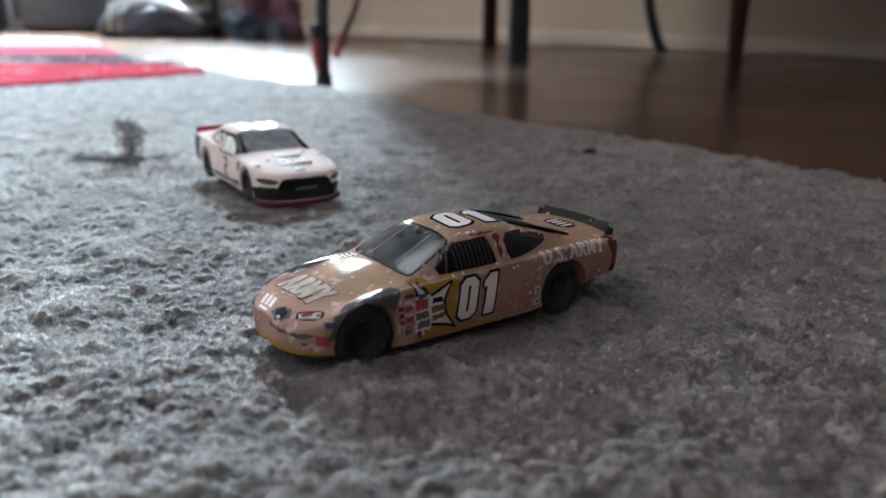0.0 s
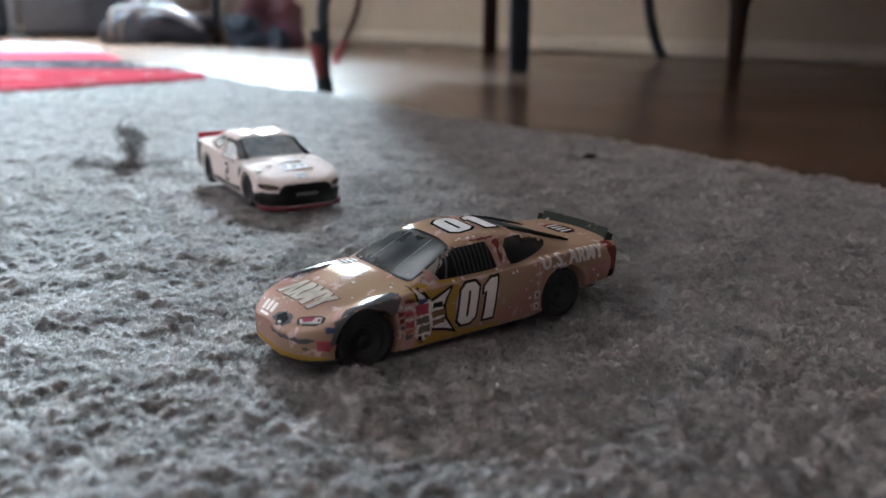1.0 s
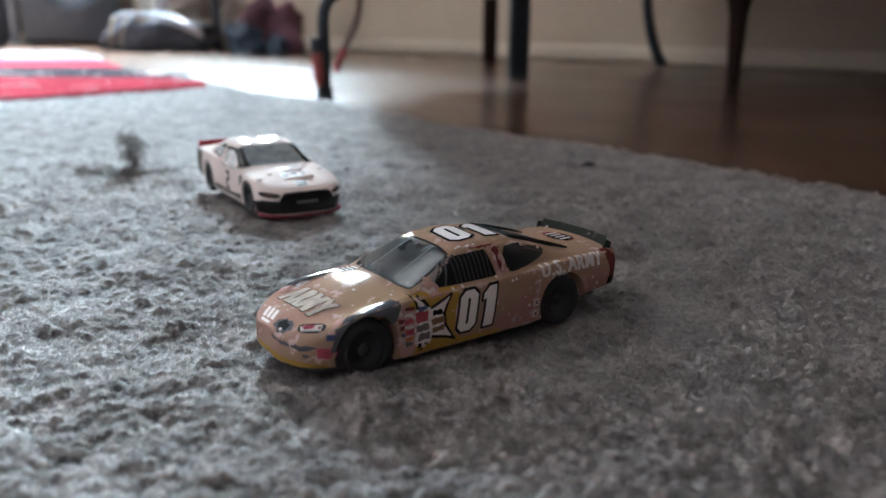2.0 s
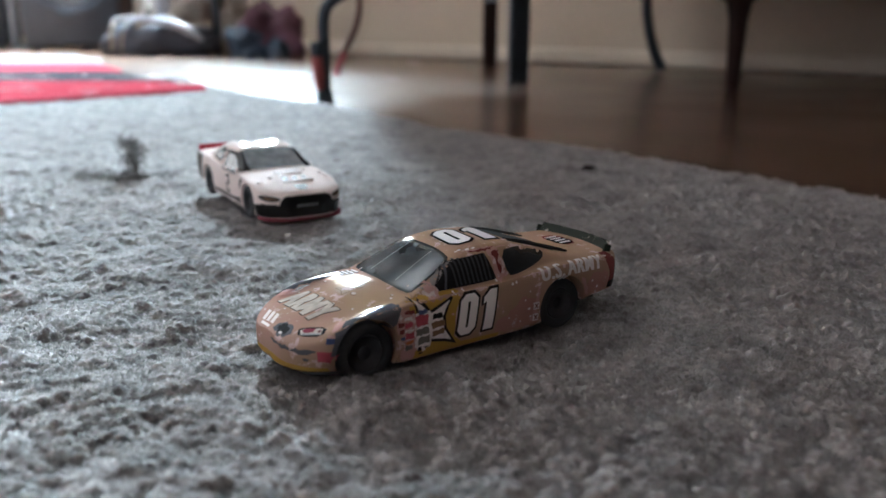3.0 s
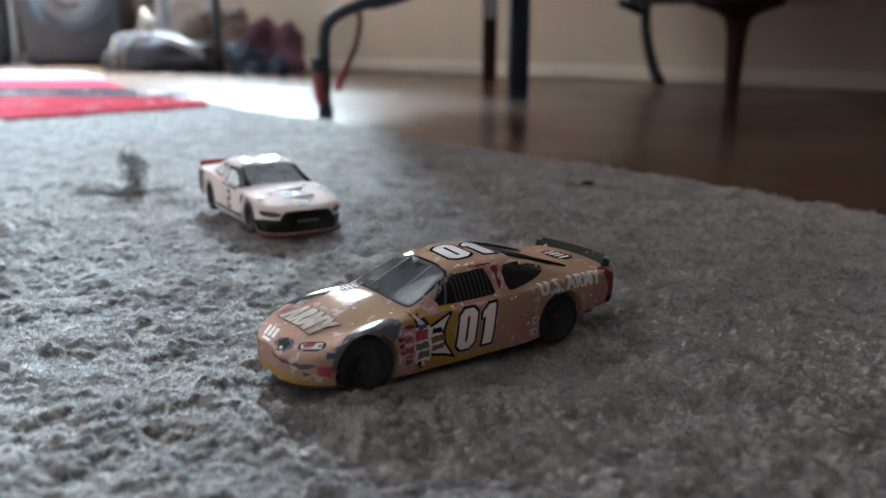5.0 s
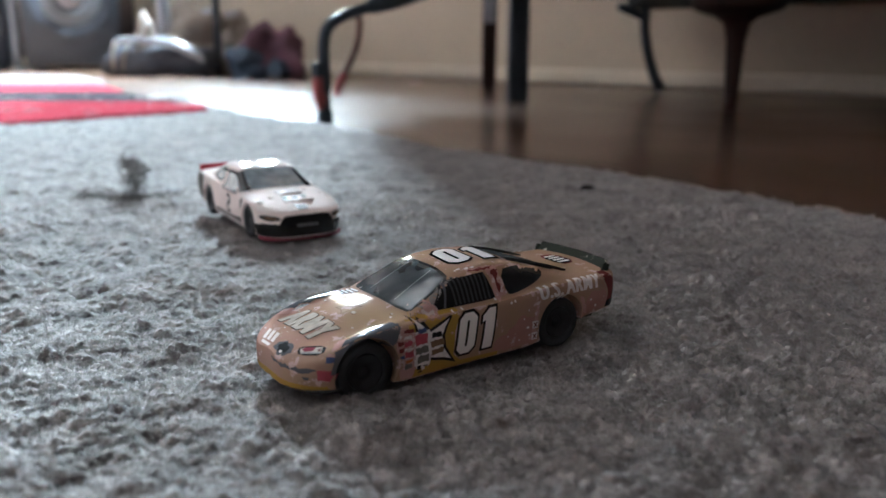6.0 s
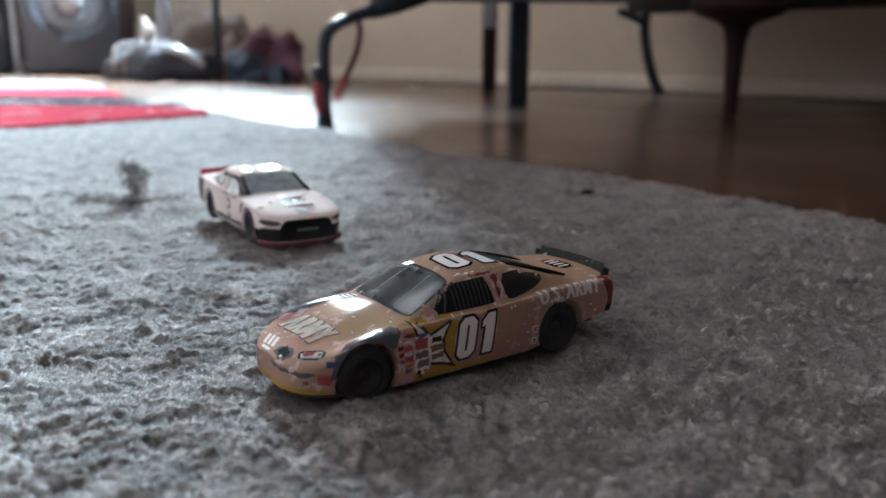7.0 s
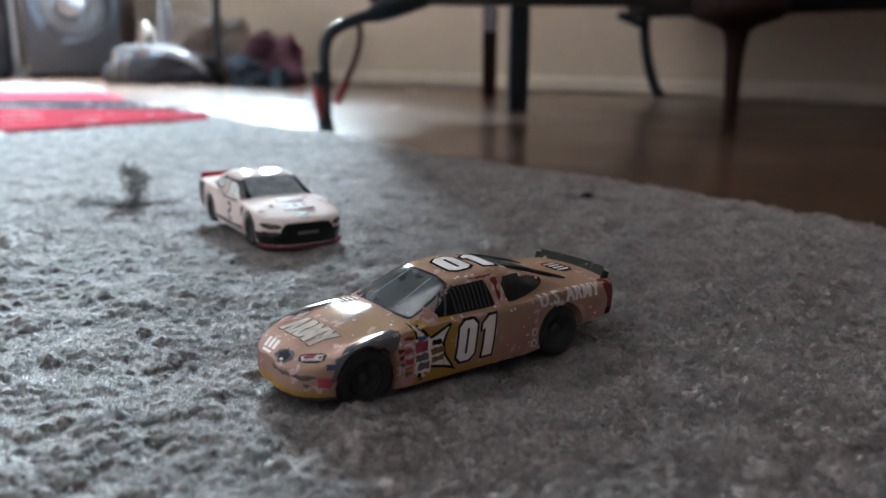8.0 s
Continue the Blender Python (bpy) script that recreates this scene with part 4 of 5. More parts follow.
def gold_car():
    x, y, h = CARS[0]
    car = thing("toy_race_car", "worn gold die-cast stock car with chipped paint and white race number", "toy car", pose(x, y, 0.0005, 0, 1.2, h), "toy cars on the rug")
    keys = {
        "zc": ([36.0, 35.7, 35.2, 34.3, 32.6, 30, 26, 22, 18, 13.2, 12.2, 7, 2.4, 0, -6, -13, -20, -26, -30, -38, -40.6], [7.6, 8.2, 8.6, 9.05, 9.55, 10.22, 11.08, 11.97, 12.79, 13.55, 13.9, 16.4, 18.5, 19.1, 19.6, 19.1, 17.1, 15.0, 14.3, 14.0, 13.6], 0.8),
        "zb": ([36.0, 34.9, 32.6, 29.4, 26, 23, 19, 14, 12, 4, -8, -16, -22, -27, -32, -40.6], [7.0, 7.7, 8.7, 9.8, 11.0, 11.7, 12.1, 12.45, 12.7, 12.9, 13.0, 13.4, 13.7, 13.7, 13.5, 13.0], 1.2),
        "w": ([36.0, 30, 22, 10, -10, -22, -33, -40.6], [13.8, 14.1, 14.5, 14.35, 14.35, 14.5, 14.1, 13.2], 2.0),
        "yr": ([36.0, 16, 12.5, 2.4, -4, -13, -26, -32, -40.6], [0.60, 0.66, 0.76, 0.66, 0.65, 0.63, 0.66, 0.70, 0.72], 1.2),
        "dr": ([36.0, 30, 14, 10, 2, -13, -26, -40.6], [0.5, 0.55, 0.65, 0.7, 0.75, 0.8, 0.5, 0.25], 1.5),
        "yb": ([36.0, 16, 12, -15, -26, -34, -40.6], [0.86, 0.87, 0.88, 0.87, 0.87, 0.86, 0.88], 1.5),
        "zm": ([36.0, 30, 10, -10, -30, -40.6], [4.6, 6.5, 7.0, 7.0, 8.5, 9.5], 2.0),
        "zl": ([36.0, 30, 28, 15, -15, -28, -30, -40.6], [3.0, 3.0, 2.9, 1.4, 1.6, 4.2, 4.9, 5.8], 1.0),
    }
    FX, RX, WZ = 22.8, -23.2, 4.6
    me, tree = car_shell("body", keys, 36.0, -40.6, ((FX, 4.95, 6.45), (RX, 5.05, 6.15)), GOLD)
    body = part("body", me, GOLD, car, "chipped gold enamel body shell")
    # underside
    part("chassis", box(-38 * MM, 34 * MM, -8.2 * MM, 8.2 * MM, 1.9 * MM, 6 * MM, 0.6 * MM), CHASSIS, car, "black plastic chassis")
    for wx in (FX, RX):
        for side in (1, -1):
            wheel(car, wx, side * 10.95, WZ if wx > 0 else WZ + 0.2, 5.8 if wx > 0 else 5.4, 4.8, 0.3 + wx)
    # windows
    wrapped("windshield", outline([rounded([(-12.0, -9.4), (-12.35, 0), (-12.0, 9.4), (-10.9, 10.7), (-3.0, 9.2), (-2.3, 8.2), (-1.7, 0), (-2.3, -8.2), (-3.0, -9.2), (-10.9, -10.7)], 1)]), tree, "hood", GLASS_DARK, car, 0.07,
            m2d=Matrix(((0, 1, 0, 0), (1, 0, 0, 0), (0, 0, 1, 0), (0, 0, 0, 1))), label="dark glossy plastic windshield")
    wrapped("windshield_seal", outline([rounded([(-12.5, -9.8), (-12.9, 0), (-12.5, 9.8), (-11.2, 11.2), (-2.7, 9.7), (-1.9, 8.6), (-1.2, 0), (-1.9, -8.6), (-2.7, -9.7), (-11.2, -11.2)], 1)]), tree, "hood", INNER, car, 0.045,
            m2d=Matrix(((0, 1, 0, 0), (1, 0, 0, 0), (0, 0, 1, 0), (0, 0, 0, 1))), label="black seal round the windshield")
    for yy in (-5.0, 4.6):
        wrapped("windshield_brace", outline([[(yy - 0.10, -11.4), (yy + 0.10, -11.4), (yy * 0.86 + 0.10, -2.6), (yy * 0.86 - 0.10, -2.6)]]), tree, "hood", STREAK, car, 0.13, label="thin strip across the windshield")
    wrapped("windshield_rim", outline([[(-9.6, -3.4), (-8.8, -1.9), (-4.0, -1.3), (0.0, -1.15), (4.0, -1.3), (8.8, -1.9), (9.6, -3.4), (8.6, -2.6), (4.0, -1.95), (0.0, -1.8), (-4.0, -1.95), (-8.6, -2.6)]]), tree, "hood", BLACK, car, 0.10, label="black strip along the top of the windshield")
    for side, sgn in (("left", 1), ("right", -1)):
        def flip(p):
            return [(-px, pz) for px, pz in p] if sgn > 0 else p
        # black panel on the closed body, standing for the shade inside the cabin
        a = wrapped("side_window", outline([rounded(flip([(7.7, 13.4), (7.4, 14.0), (4.2, 17.2), (3.0, 17.8), (-5.4, 18.2), (-5.8, 18.0), (-7.2, 13.4), (-6.8, 13.0), (7.0, 13.1)]), 1)]), tree, side, INNER, car, 0.07, label="side window with a net, painted black for the unlit cabin")
        for i in range(9):
            nx = 2.2 - i * 1.0
            wrapped("net_strap", outline([flip([(nx - 0.22, 13.3), (nx + 0.22, 13.3), (nx + 0.22 + 0.3, 18.0), (nx - 0.22 + 0.3, 18.0)])]), tree, side, NET, a, 0.16)
        wrapped("pillar_bar", outline([flip([(5.2, 13.2), (4.7, 13.2), (3.2, 17.9), (3.7, 17.9)])]), tree, side, PRIMER, a, 0.18)
        wrapped("quarter_window", outline([rounded(flip([(-9.5, 17.9), (-10.2, 13.3), (-11.6, 13.1), (-15.8, 13.8), (-19.6, 15.0), (-20.8, 16.1), (-19.6, 16.8), (-14.6, 18.0)]), 1)]), tree, side, QUARTER, car, 0.07, label="dark plastic quarter window")
        # pillar rubbed to undercoat
        wrapped("worn_pillar", outline([ragged(flip([(-6.4, 18.7), (-9.2, 18.7), (-10.2, 13.2), (-7.4, 12.7)]), 5, 0.25, 0.5)]), tree, side, PINK, car, 0.05, label="rubbed undercoat on the pillar")
        wrapped("worn_pillar", outline([ragged(flip([(-7.3, 18.2), (-8.6, 18.4), (-9.0, 17.2), (-8.3, 16.4), (-8.9, 15.0), (-8.5, 13.8), (-8.0, 14.8), (-7.8, 16.6)]), 15, 0.18, 0.5)]), tree, side, MAROON, car, 0.08, label="dark red scraped paint on the pillar")
        wrapped("front_pillar", outline([ragged(flip([(10.2, 14.0), (8.6, 15.4), (3.4, 18.2), (0.8, 19.0), (0.2, 18.5), (3.2, 17.0), (6.6, 14.5), (7.6, 13.5)]), 25, 0.1, 0.8)]), tree, side, BARE, car, 0.062, label="bare grey windshield pillar")
        wrapped("bare_patch", outline([ragged(flip([(10.4, 13.9), (9.6, 14.9), (8.4, 15.1), (7.2, 14.1), (6.6, 13.2), (7.4, 12.6), (8.9, 12.4), (10.0, 13.0)]), 26, 0.22, 0.6)]), tree, side, PINK, car, 0.1, label="paint rubbed through to pink undercoat")
        wrapped("roof_rail", outline([ragged(flip([(1.4, 18.5), (-6.0, 18.75), (-13.0, 18.3), (-13.2, 18.75), (-6.0, 19.2), (1.6, 19.0)]), 27, 0.14, 0.5)]), tree, side, PINK, car, 0.05, label="rubbed edge of the roof")
    wrapped("rear_window", outline([rounded([(14.2, -7.6), (14.0, 0), (14.2, 7.6), (25.4, 8.2), (26.0, 7.6), (26.3, 0), (26.0, -7.6), (25.4, -8.2)], 1)]), tree, "roof", INNER, car, 0.07, label="dark plastic rear window")
    for sgn in (-1, 1):
        for y0, y1, r in ((6.6, 8.4, 0.34), (5.2, 6.9, 0.22)):
            top, _, _, _ = tree.ray_cast(Vector((-14.2, sgn * y0, 60)) * MM, Vector((0, 0, -1)))
            low, _, _, _ = tree.ray_cast(Vector((-29.0, sgn * y1, 60)) * MM, Vector((0, 0, -1)))
            up = Vector((0, 0, 0.25 * MM))
            part("window_strut", tube([top + up * 0.4, top.lerp(low, 0.33) + up, top.lerp(low, 0.66) + up, low + up * 0.4], [0.6 * r * MM, r * MM, r * MM, 0.8 * r * MM], 8, samples=3), BLACK, car, "straight black strut across the rear window")
    # race numbers
    number_print(tree, "left", 1.2, 8.0, car, 0.98)
    number_print(tree, "right", -1.2, 8.0, car, 0.98)
    number_print(tree, "roof", 7.7, -0.4, car, 1.24, 0, 0.1)
    # yellow panel with a white star edged in black
    for side, sgn in (("left", 1), ("right", -1)):
        def hand(p):
            return p if sgn > 0 else [(-px, pz) for px, pz in p]
        wrapped("yellow_flash", outline([hand([(-13.6, 13.9), (-9.0, 12.9), (-3.6, 13.3), (-2.4, 12.7), (-3.9, 8.9), (-4.3, 4.3), (-2.6, 2.7), (6.6, 2.5), (6.6, 1.7), (-14.6, 1.7), (-15.2, 4.2), (-14.6, 9.0)])]), tree, side, YELLOW, body, 0.05, label="yellow printed flash")
        star = wrapped("star_outline", outline([hand([(-13.2, 13.7), (-12.0, 13.3), (-10.7, 12.1), (-9.6, 10.6), (-7.8, 11.3), (-4.1, 12.6), (-5.5, 10.6), (-6.3, 8.8), (-6.1, 6.4), (-3.7, 2.6), (-6.4, 3.6), (-10.0, 4.4), (-12.2, 5.5), (-12.8, 8.0), (-12.8, 10.8)])]), tree, side, BLACK, body, 0.125, label="black edge of a printed star")
        wrapped("star", outline([hand([(-12.7, 12.9), (-11.2, 11.6), (-9.8, 9.9), (-7.7, 10.7), (-5.2, 11.8), (-6.2, 10.4), (-7.0, 8.8), (-6.7, 6.3), (-4.9, 3.7), (-6.7, 4.3), (-9.9, 5.0), (-11.7, 6.0), (-12.2, 8.2), (-12.2, 10.7)])]), tree, side, STICKER_PALE, star, 0.16)
        wrapped("rubbed_panel", outline([ragged(hand([(-16.9, 11.4), (-15.0, 11.8), (-13.4, 11.2), (-12.8, 9.0), (-12.7, 6.3), (-12.6, 3.4), (-13.6, 1.8), (-16.0, 1.9), (-16.9, 6.1), (-17.2, 10.7)]), 61, 0.3, 0.6)]), tree, side, PINK, body, 0.115, label="door edge rubbed to pink undercoat")
        grid = [(STICKER_PALE, -11.3, 7.0, 3.2, 7.4), (STICKER_BLUE, -11.3, 10.7, 1.8, 1.0), (STICKER_RED, -11.65, 9.1, 2.7, 2.2), (STICKER_GREY, -11.6, 6.9, 2.7, 1.4), (STICKER_GREY, -11.2, 5.1, 2.7, 1.5),
                (INNER, -8.25, 9.2, 2.2, 1.2), (STICKER_BROWN, -8.05, 7.55, 3.0, 1.4), (STICKER_BROWN, -7.95, 6.0, 2.7, 1.1), (MAROON, -14.2, 11.1, 1.9, 0.7), (STICKER_PALE, -14.6, 10.0, 1.6, 0.7), (MAROON, -16.1, 9.1, 1.2, 0.9),
                (STICKER_RED, -14.5, 8.75, 1.8, 1.1), (MAROON, -15.9, 7.75, 1.2, 0.8), (STICKER_PALE, -14.4, 7.7, 1.9, 0.5), (STICKER_RED, -14.3, 6.6, 1.9, 1.3), (STICKER_ORANGE, -14.4, 5.4, 1.5, 0.6), (STICKER_GREY, -14.4, 4.3, 1.6, 1.1),
                (STICKER_PALE, -12.9, 4.6, 0.6, 1.6), (BLACK, -12.1, 3.4, 0.8, 1.0), (BLACK, -10.6, 3.6, 1.2, 0.45), (STICKER_PALE, -11.3, 3.0, 0.8, 0.6), (BLACK, -11.9, 2.5, 0.9, 0.4), (STICKER_PALE, -16.0, 10.4, 0.8, 0.6), (STICKER_BLUE, -15.9, 6.4, 0.9, 0.8), (STICKER_PALE, -13.1, 7.2, 0.35, 2.6)]
        for i, (mat, cx, cz, sw, sh) in enumerate(grid):
            p = [(cx - sw / 2, cz - sh / 2), (cx + sw / 2, cz - sh / 2 + 0.1), (cx + sw / 2, cz + sh / 2), (cx - sw / 2, cz + sh / 2 - 0.05)]
            wrapped("sticker", outline([ragged(hand(p), i, 0.18, 0.5)]), tree, side, mat, body, 0.17 if i == 0 else 0.21)
        # bare metal round the front arch
        edge = [(-30.0, 6.0), (-29.4, 8.2), (-28.6, 9.8), (-27.0, 10.5), (-25.0, 11.25), (-23.6, 11.3), (-21.3, 11.75), (-19.0, 12.0), (-17.2, 12.2), (-15.5, 12.3), (-15.9, 11.6), (-16.4, 10.6), (-16.9, 9.4)]
        rim_line = [(-22.8 + 6.48 * math.cos(radians(a)), 4.95 + 6.48 * math.sin(radians(a))) for a in range(34, 172, 8)]
        wrapped("bare_patch", outline([ragged(hand(edge), 3, 0.12, 0.9) + hand(rim_line)]), tree, side, PRIMER, body, 0.13, 0.6, label="dark metal where the paint is gone")
        wrapped("bare_patch", outline([ragged([(a * sgn, b) for a, b in ((11.2, -25.6), (10.6, -23.6), (11.5, -21.2), (11.0, -19.3), (11.2, -16.4), (12.7, -15.7), (13.5, -16.6), (13.8, -21.0), (13.7, -25.0), (13.1, -27.4))], 33, 0.2, 0.7)]), tree, "hood", PRIMER, body, 0.12, 0.6, label="dark metal on the fender where the paint is gone")
        wrapped("bare_patch", outline([ragged([(a * sgn, b) for a, b in ((9.9, -26.5), (10.4, -24.0), (11.3, -25.4), (13.0, -27.6), (12.6, -29.0), (11.0, -28.0))], 34, 0.25, 0.5)]), tree, "hood", PINK, body, 0.075)
        wrapped("chip", outline([ragged([(11.2 * sgn, -19.4), (11.4 * sgn, -17.4), (12.5 * sgn, -18.2)], 8, 0.12, 0.5)]), tree, "hood", MAROON, body, 0.1)
        wrapped("bare_patch", outline([ragged(hand([(15.9, 9.2), (16.6, 10.6), (17.4, 11.0), (16.9, 9.4), (16.2, 4.0), (15.4, 2.8), (14.6, 3.0)]), 6, 0.3, 0.6)]), tree, side, PINK, body, 0.055)
        wrapped("bare_patch", outline([ragged(hand([(28.3, 10.2), (29.2, 9.8), (30.3, 7.3), (30.0, 6.0), (29.0, 6.6)]), 7, 0.25, 0.6)]), tree, side, PINK, body, 0.055)
        wrapped("bare_patch", outline([ragged(hand([(-9.6, 13.4), (-8.2, 15.4), (-7.4, 13.6), (-7.0, 12.6), (-8.8, 12.2)]), 9, 0.25, 0.6)]), tree, side, PINK, body, 0.1)
        for i, (cx, cz, r) in enumerate([(9.9, 11.9, 0.35), (10.8, 12.1, 0.3), (13.0, 8.0, 0.2), (9.0, 5.0, 0.18), (14.0, 6.0, 0.35), (14.6, 4.2, 0.3), (25.0, 6.6, 0.25), (31.5, 8.6, 0.25), (-1.5, 12.7, 0.3), (-3.6, 12.6, 0.3), (6.9, 12.9, 0.25), (14.2, 9.6, 0.2), (33.0, 7.0, 0.3), (11.9, 3.6, 0.2)]):
            ring = [(cx + math.cos(a) * r, cz + math.sin(a) * r) for a in [math.tau * k / 7 for k in range(7)]]
            wrapped("chip", outline([ragged(hand(ring), 40 + i, r * 0.4, 0.4)]), tree, side, STICKER_PALE, body, 0.07)
        # faded and rubbed areas low on the flank
        for k, area in enumerate(([(29.2, 5.6), (30.0, 8.6), (32.6, 10.6), (35.6, 9.8), (37.6, 7.2), (34.0, 5.4)], [(6.0, 2.2), (5.2, 4.4), (9.0, 6.0), (12.4, 9.0), (15.8, 8.0), (16.2, 2.2)])):
            wrapped("faded_paint", outline([ragged(hand(area), 70 + k, 0.4, 0.7)]), tree, side, FADED, body, 0.045)
        wrapped("bare_patch", outline([ragged(hand([(28.9, 7.6), (29.6, 6.0), (30.6, 5.4), (30.4, 7.0), (29.6, 8.8)]), 82, 0.2, 0.5)]), tree, side, PINK, body, 0.06)
        # tail lamp and rear quarter
        wrapped("tail_panel", outline([ragged(hand([(35.2, 13.5), (37.4, 13.6), (39.8, 10.4), (40.3, 6.2), (36.6, 6.2), (36.9, 9.6)]), 12, 0.12, 0.8)]), tree, side, MAROON, body, 0.07, label="dark red tail panel")
        wrapped("tail_corner", outline([ragged(hand([(36.7, 7.2), (40.4, 8.0), (40.4, 5.6), (36.2, 5.8)]), 13, 0.12, 0.8)]), tree, side, BLACK, body, 0.1)
        for cz in (6.2, 3.7):
            mark = wrapped("sticker", outline([ragged(hand([(15.1, cz - 0.75), (16.6, cz - 0.75), (16.6, cz + 0.75), (15.1, cz + 0.75)]), 17, 0.1, 0.5)]), tree, side, STICKER_PALE, body, 0.1)
            for lean in (-0.4, 0.4):
                wrapped("sticker_bar", outline([hand([(15.7 - lean, cz - 0.5), (16.05 - lean, cz - 0.5), (16.05 + lean, cz + 0.5), (15.7 + lean, cz + 0.5)])]), tree, side, MAROON, mark, 0.14 + 0.02 * lean)
        wrapped("worn_roof_edge", outline([ragged(hand([(2.5, 18.55), (6.0, 18.9), (10.4, 18.8), (9.6, 18.0), (8.2, 17.6), (7.0, 18.45)]), 14, 0.16, 0.7)]), tree, side, MAROON, body, 0.05)
        # sponsor words on the rear quarter
        word = fitted_word("U.S. ARMY", 0.19, 1.15, 17.2, 2.9)
        wrapped("lettering", word, tree, "shoulder_" + side, STICKER_PALE, body, 0.25, 0.4, at2d(25.7 * sgn, 0.5, 0.4 * sgn), label="white words on the rear quarter")
        # headlamp stickers and nose marks
    wrapped("lettering", fitted_word("ARMY", 0.44, 1.15, 15.6, 5.9, 0.16), tree, "hood", INNER, body, 0.06, 0.9, at2d(-1.9, -26.9, 0))
    wrapped("lettering", fitted_word("ARMY", 0.44, 1.15, 15.6, 5.9), tree, "hood", HOOD_WORD, body, 0.14, 0.9, at2d(-1.9, -26.9, 0), label="beige word on the hood")
    # front: lamps, badge, grille, lip
    for sgn, cor in ((1, "corner"), (-1, "corner_right")):
        def on(p):
            return [(py * sgn, -px) for px, py in p]
        if sgn > 0:  # on the other side the lamp print is worn away
            lamp = wrapped("headlight", outline([rounded(on([(33.5, 7.8), (32.6, 5.8), (31.4, 6.2), (28.4, 9.8), (30.6, 12.1)]), 1)]), tree, "hood", INNER, body, 0.08, label="printed headlight")
            wrapped("lens", outline([on([(33.0, 7.9), (32.4, 6.5), (31.5, 6.8), (29.3, 9.6), (30.6, 11.3)])]), tree, "hood", HOOD_WORD, lamp, 0.13)
            wrapped("lens", outline([on([(32.2, 6.8), (31.4, 7.0), (30.2, 8.6), (31.2, 9.2), (32.3, 8.0)])]), tree, "hood", DULL_RED, lamp, 0.18)
            wrapped("lens", outline([on([(32.9, 8.0), (32.5, 7.9), (30.7, 10.7), (30.7, 11.2)])]), tree, "hood", STREAK, lamp, 0.18)
            wrapped("lens", outline([on([(30.2, 9.5), (29.7, 9.9), (30.4, 10.7), (30.7, 10.2)])]), tree, "hood", LAMP, lamp, 0.18)
        wrapped("sticker", outline([ragged([(-5.2 * sgn, 7.0), (-2.5 * sgn, 6.9), (-2.5 * sgn, 4.7), (-5.2 * sgn, 5.1)], 3, 0.12)]), tree, cor, STICKER_RED, body, 0.1)
        wrapped("sticker", outline([ragged([(-4.0 * sgn, 9.2), (-2.4 * sgn, 9.2), (-2.6 * sgn, 8.2), (-3.8 * sgn, 8.3)], 3, 0.1)]), tree, cor, STICKER_BLUE, body, 0.1)
        wrapped("bare_patch", outline([ragged([(-3.9 * sgn, 9.7), (-2.2 * sgn, 9.6), (-2.2 * sgn, 9.2), (-3.9 * sgn, 9.3)], 4, 0.12)]), tree, cor, PINK, body, 0.06)

    def disc(k):
        return [(3.1 + k * 2.5 * math.cos(a), -34.2 - k * 1.45 * math.sin(a)) for a in [math.tau * i / 24 for i in range(24)]]
    badge = wrapped("badge", outline([ragged(disc(1.0), 2, 0.30, 0.7)]), tree, "hood", PRIMER, body, 0.09, 0.7, label="round dark badge on the nose")
    wrapped("badge_face", outline([ragged(disc(0.70), 3, 0.3, 0.6)]), tree, "hood", INNER, badge, 0.13, 0.7)
    for cx, cy, r in ((3.6, -35.0, 0.34),):
        wrapped("badge_mark", outline([ragged([(cx - 1.3 * r, cy - 0.5 * r), (cx + r, cy - 0.7 * r), (cx + 1.3 * r, cy + 0.6 * r), (cx - r, cy + 0.5 * r)], 4, 0.06, 0.5)]), tree, "hood", STICKER_PALE, badge, 0.17)
    for i in range(3):
        u = i * 1.9
        wrapped("nose_bar", outline([[(-7.8 + u, -32.4), (-6.5 + u, -32.4), (-4.4 + u, -34.7), (-5.7 + u, -34.7)]]), tree, "hood", GLOSS_WHITE, body, 0.1, label="shiny white bar on the nose")
    wrapped("nose_bar", outline([[(-5.0, -34.95), (-0.6, -35.2), (-0.6, -35.75), (-4.6, -35.5)]]), tree, "hood", GLOSS_WHITE, body, 0.1, label="shiny white bar on the nose")
    wrapped("grille", outline([ragged([(1.2, 7.2), (5.1, 7.3), (9.3, 7.2), (12.1, 7.1), (12.5, 6.7), (10.5, 6.4), (7.4, 6.65), (4.0, 6.7), (2.2, 6.8)], 5, 0.22, 0.6)]), tree, "nose", PRIMER, body, 0.11, 0.6, label="dark worn scrape across the nose")
    # not worn: this dark spot paints in the shade below the scrape
    wrapped("chip", outline([ragged([(10.4, 5.6), (11.4, 5.5), (11.3, 5.1), (10.5, 5.1)], 5, 0.1, 0.5)]), tree, "nose", PRIMER, body, 0.07)
    wrapped("front_lip", outline([[(-13.9, 3.9), (0.0, 4.25), (9.0, 4.1), (13.9, 3.8), (13.9, 2.9), (-13.9, 2.9)]]), tree, "nose", YELLOW, body, 0.1, label="yellow strip along the front bumper")
    lip = bmesh.new()
    ring = []
    for i in range(41):
        a = math.pi * (i / 40 - 0.5)
        fx, fy = 28.4 + 7.9 * math.cos(a) ** 0.75 if abs(i - 20) < 20 else 28.4, 14.0 * math.sin(a)
        ring.append([lip.verts.new((px * MM, py * MM, pz * MM)) for px, py, pz in ((fx - 0.9, fy * 0.955, 2.2), (fx - 0.5, fy * 0.975, 2.95), (fx - 2.5, fy * 0.85, 3.1), (fx - 2.5, fy * 0.85, 2.2))])
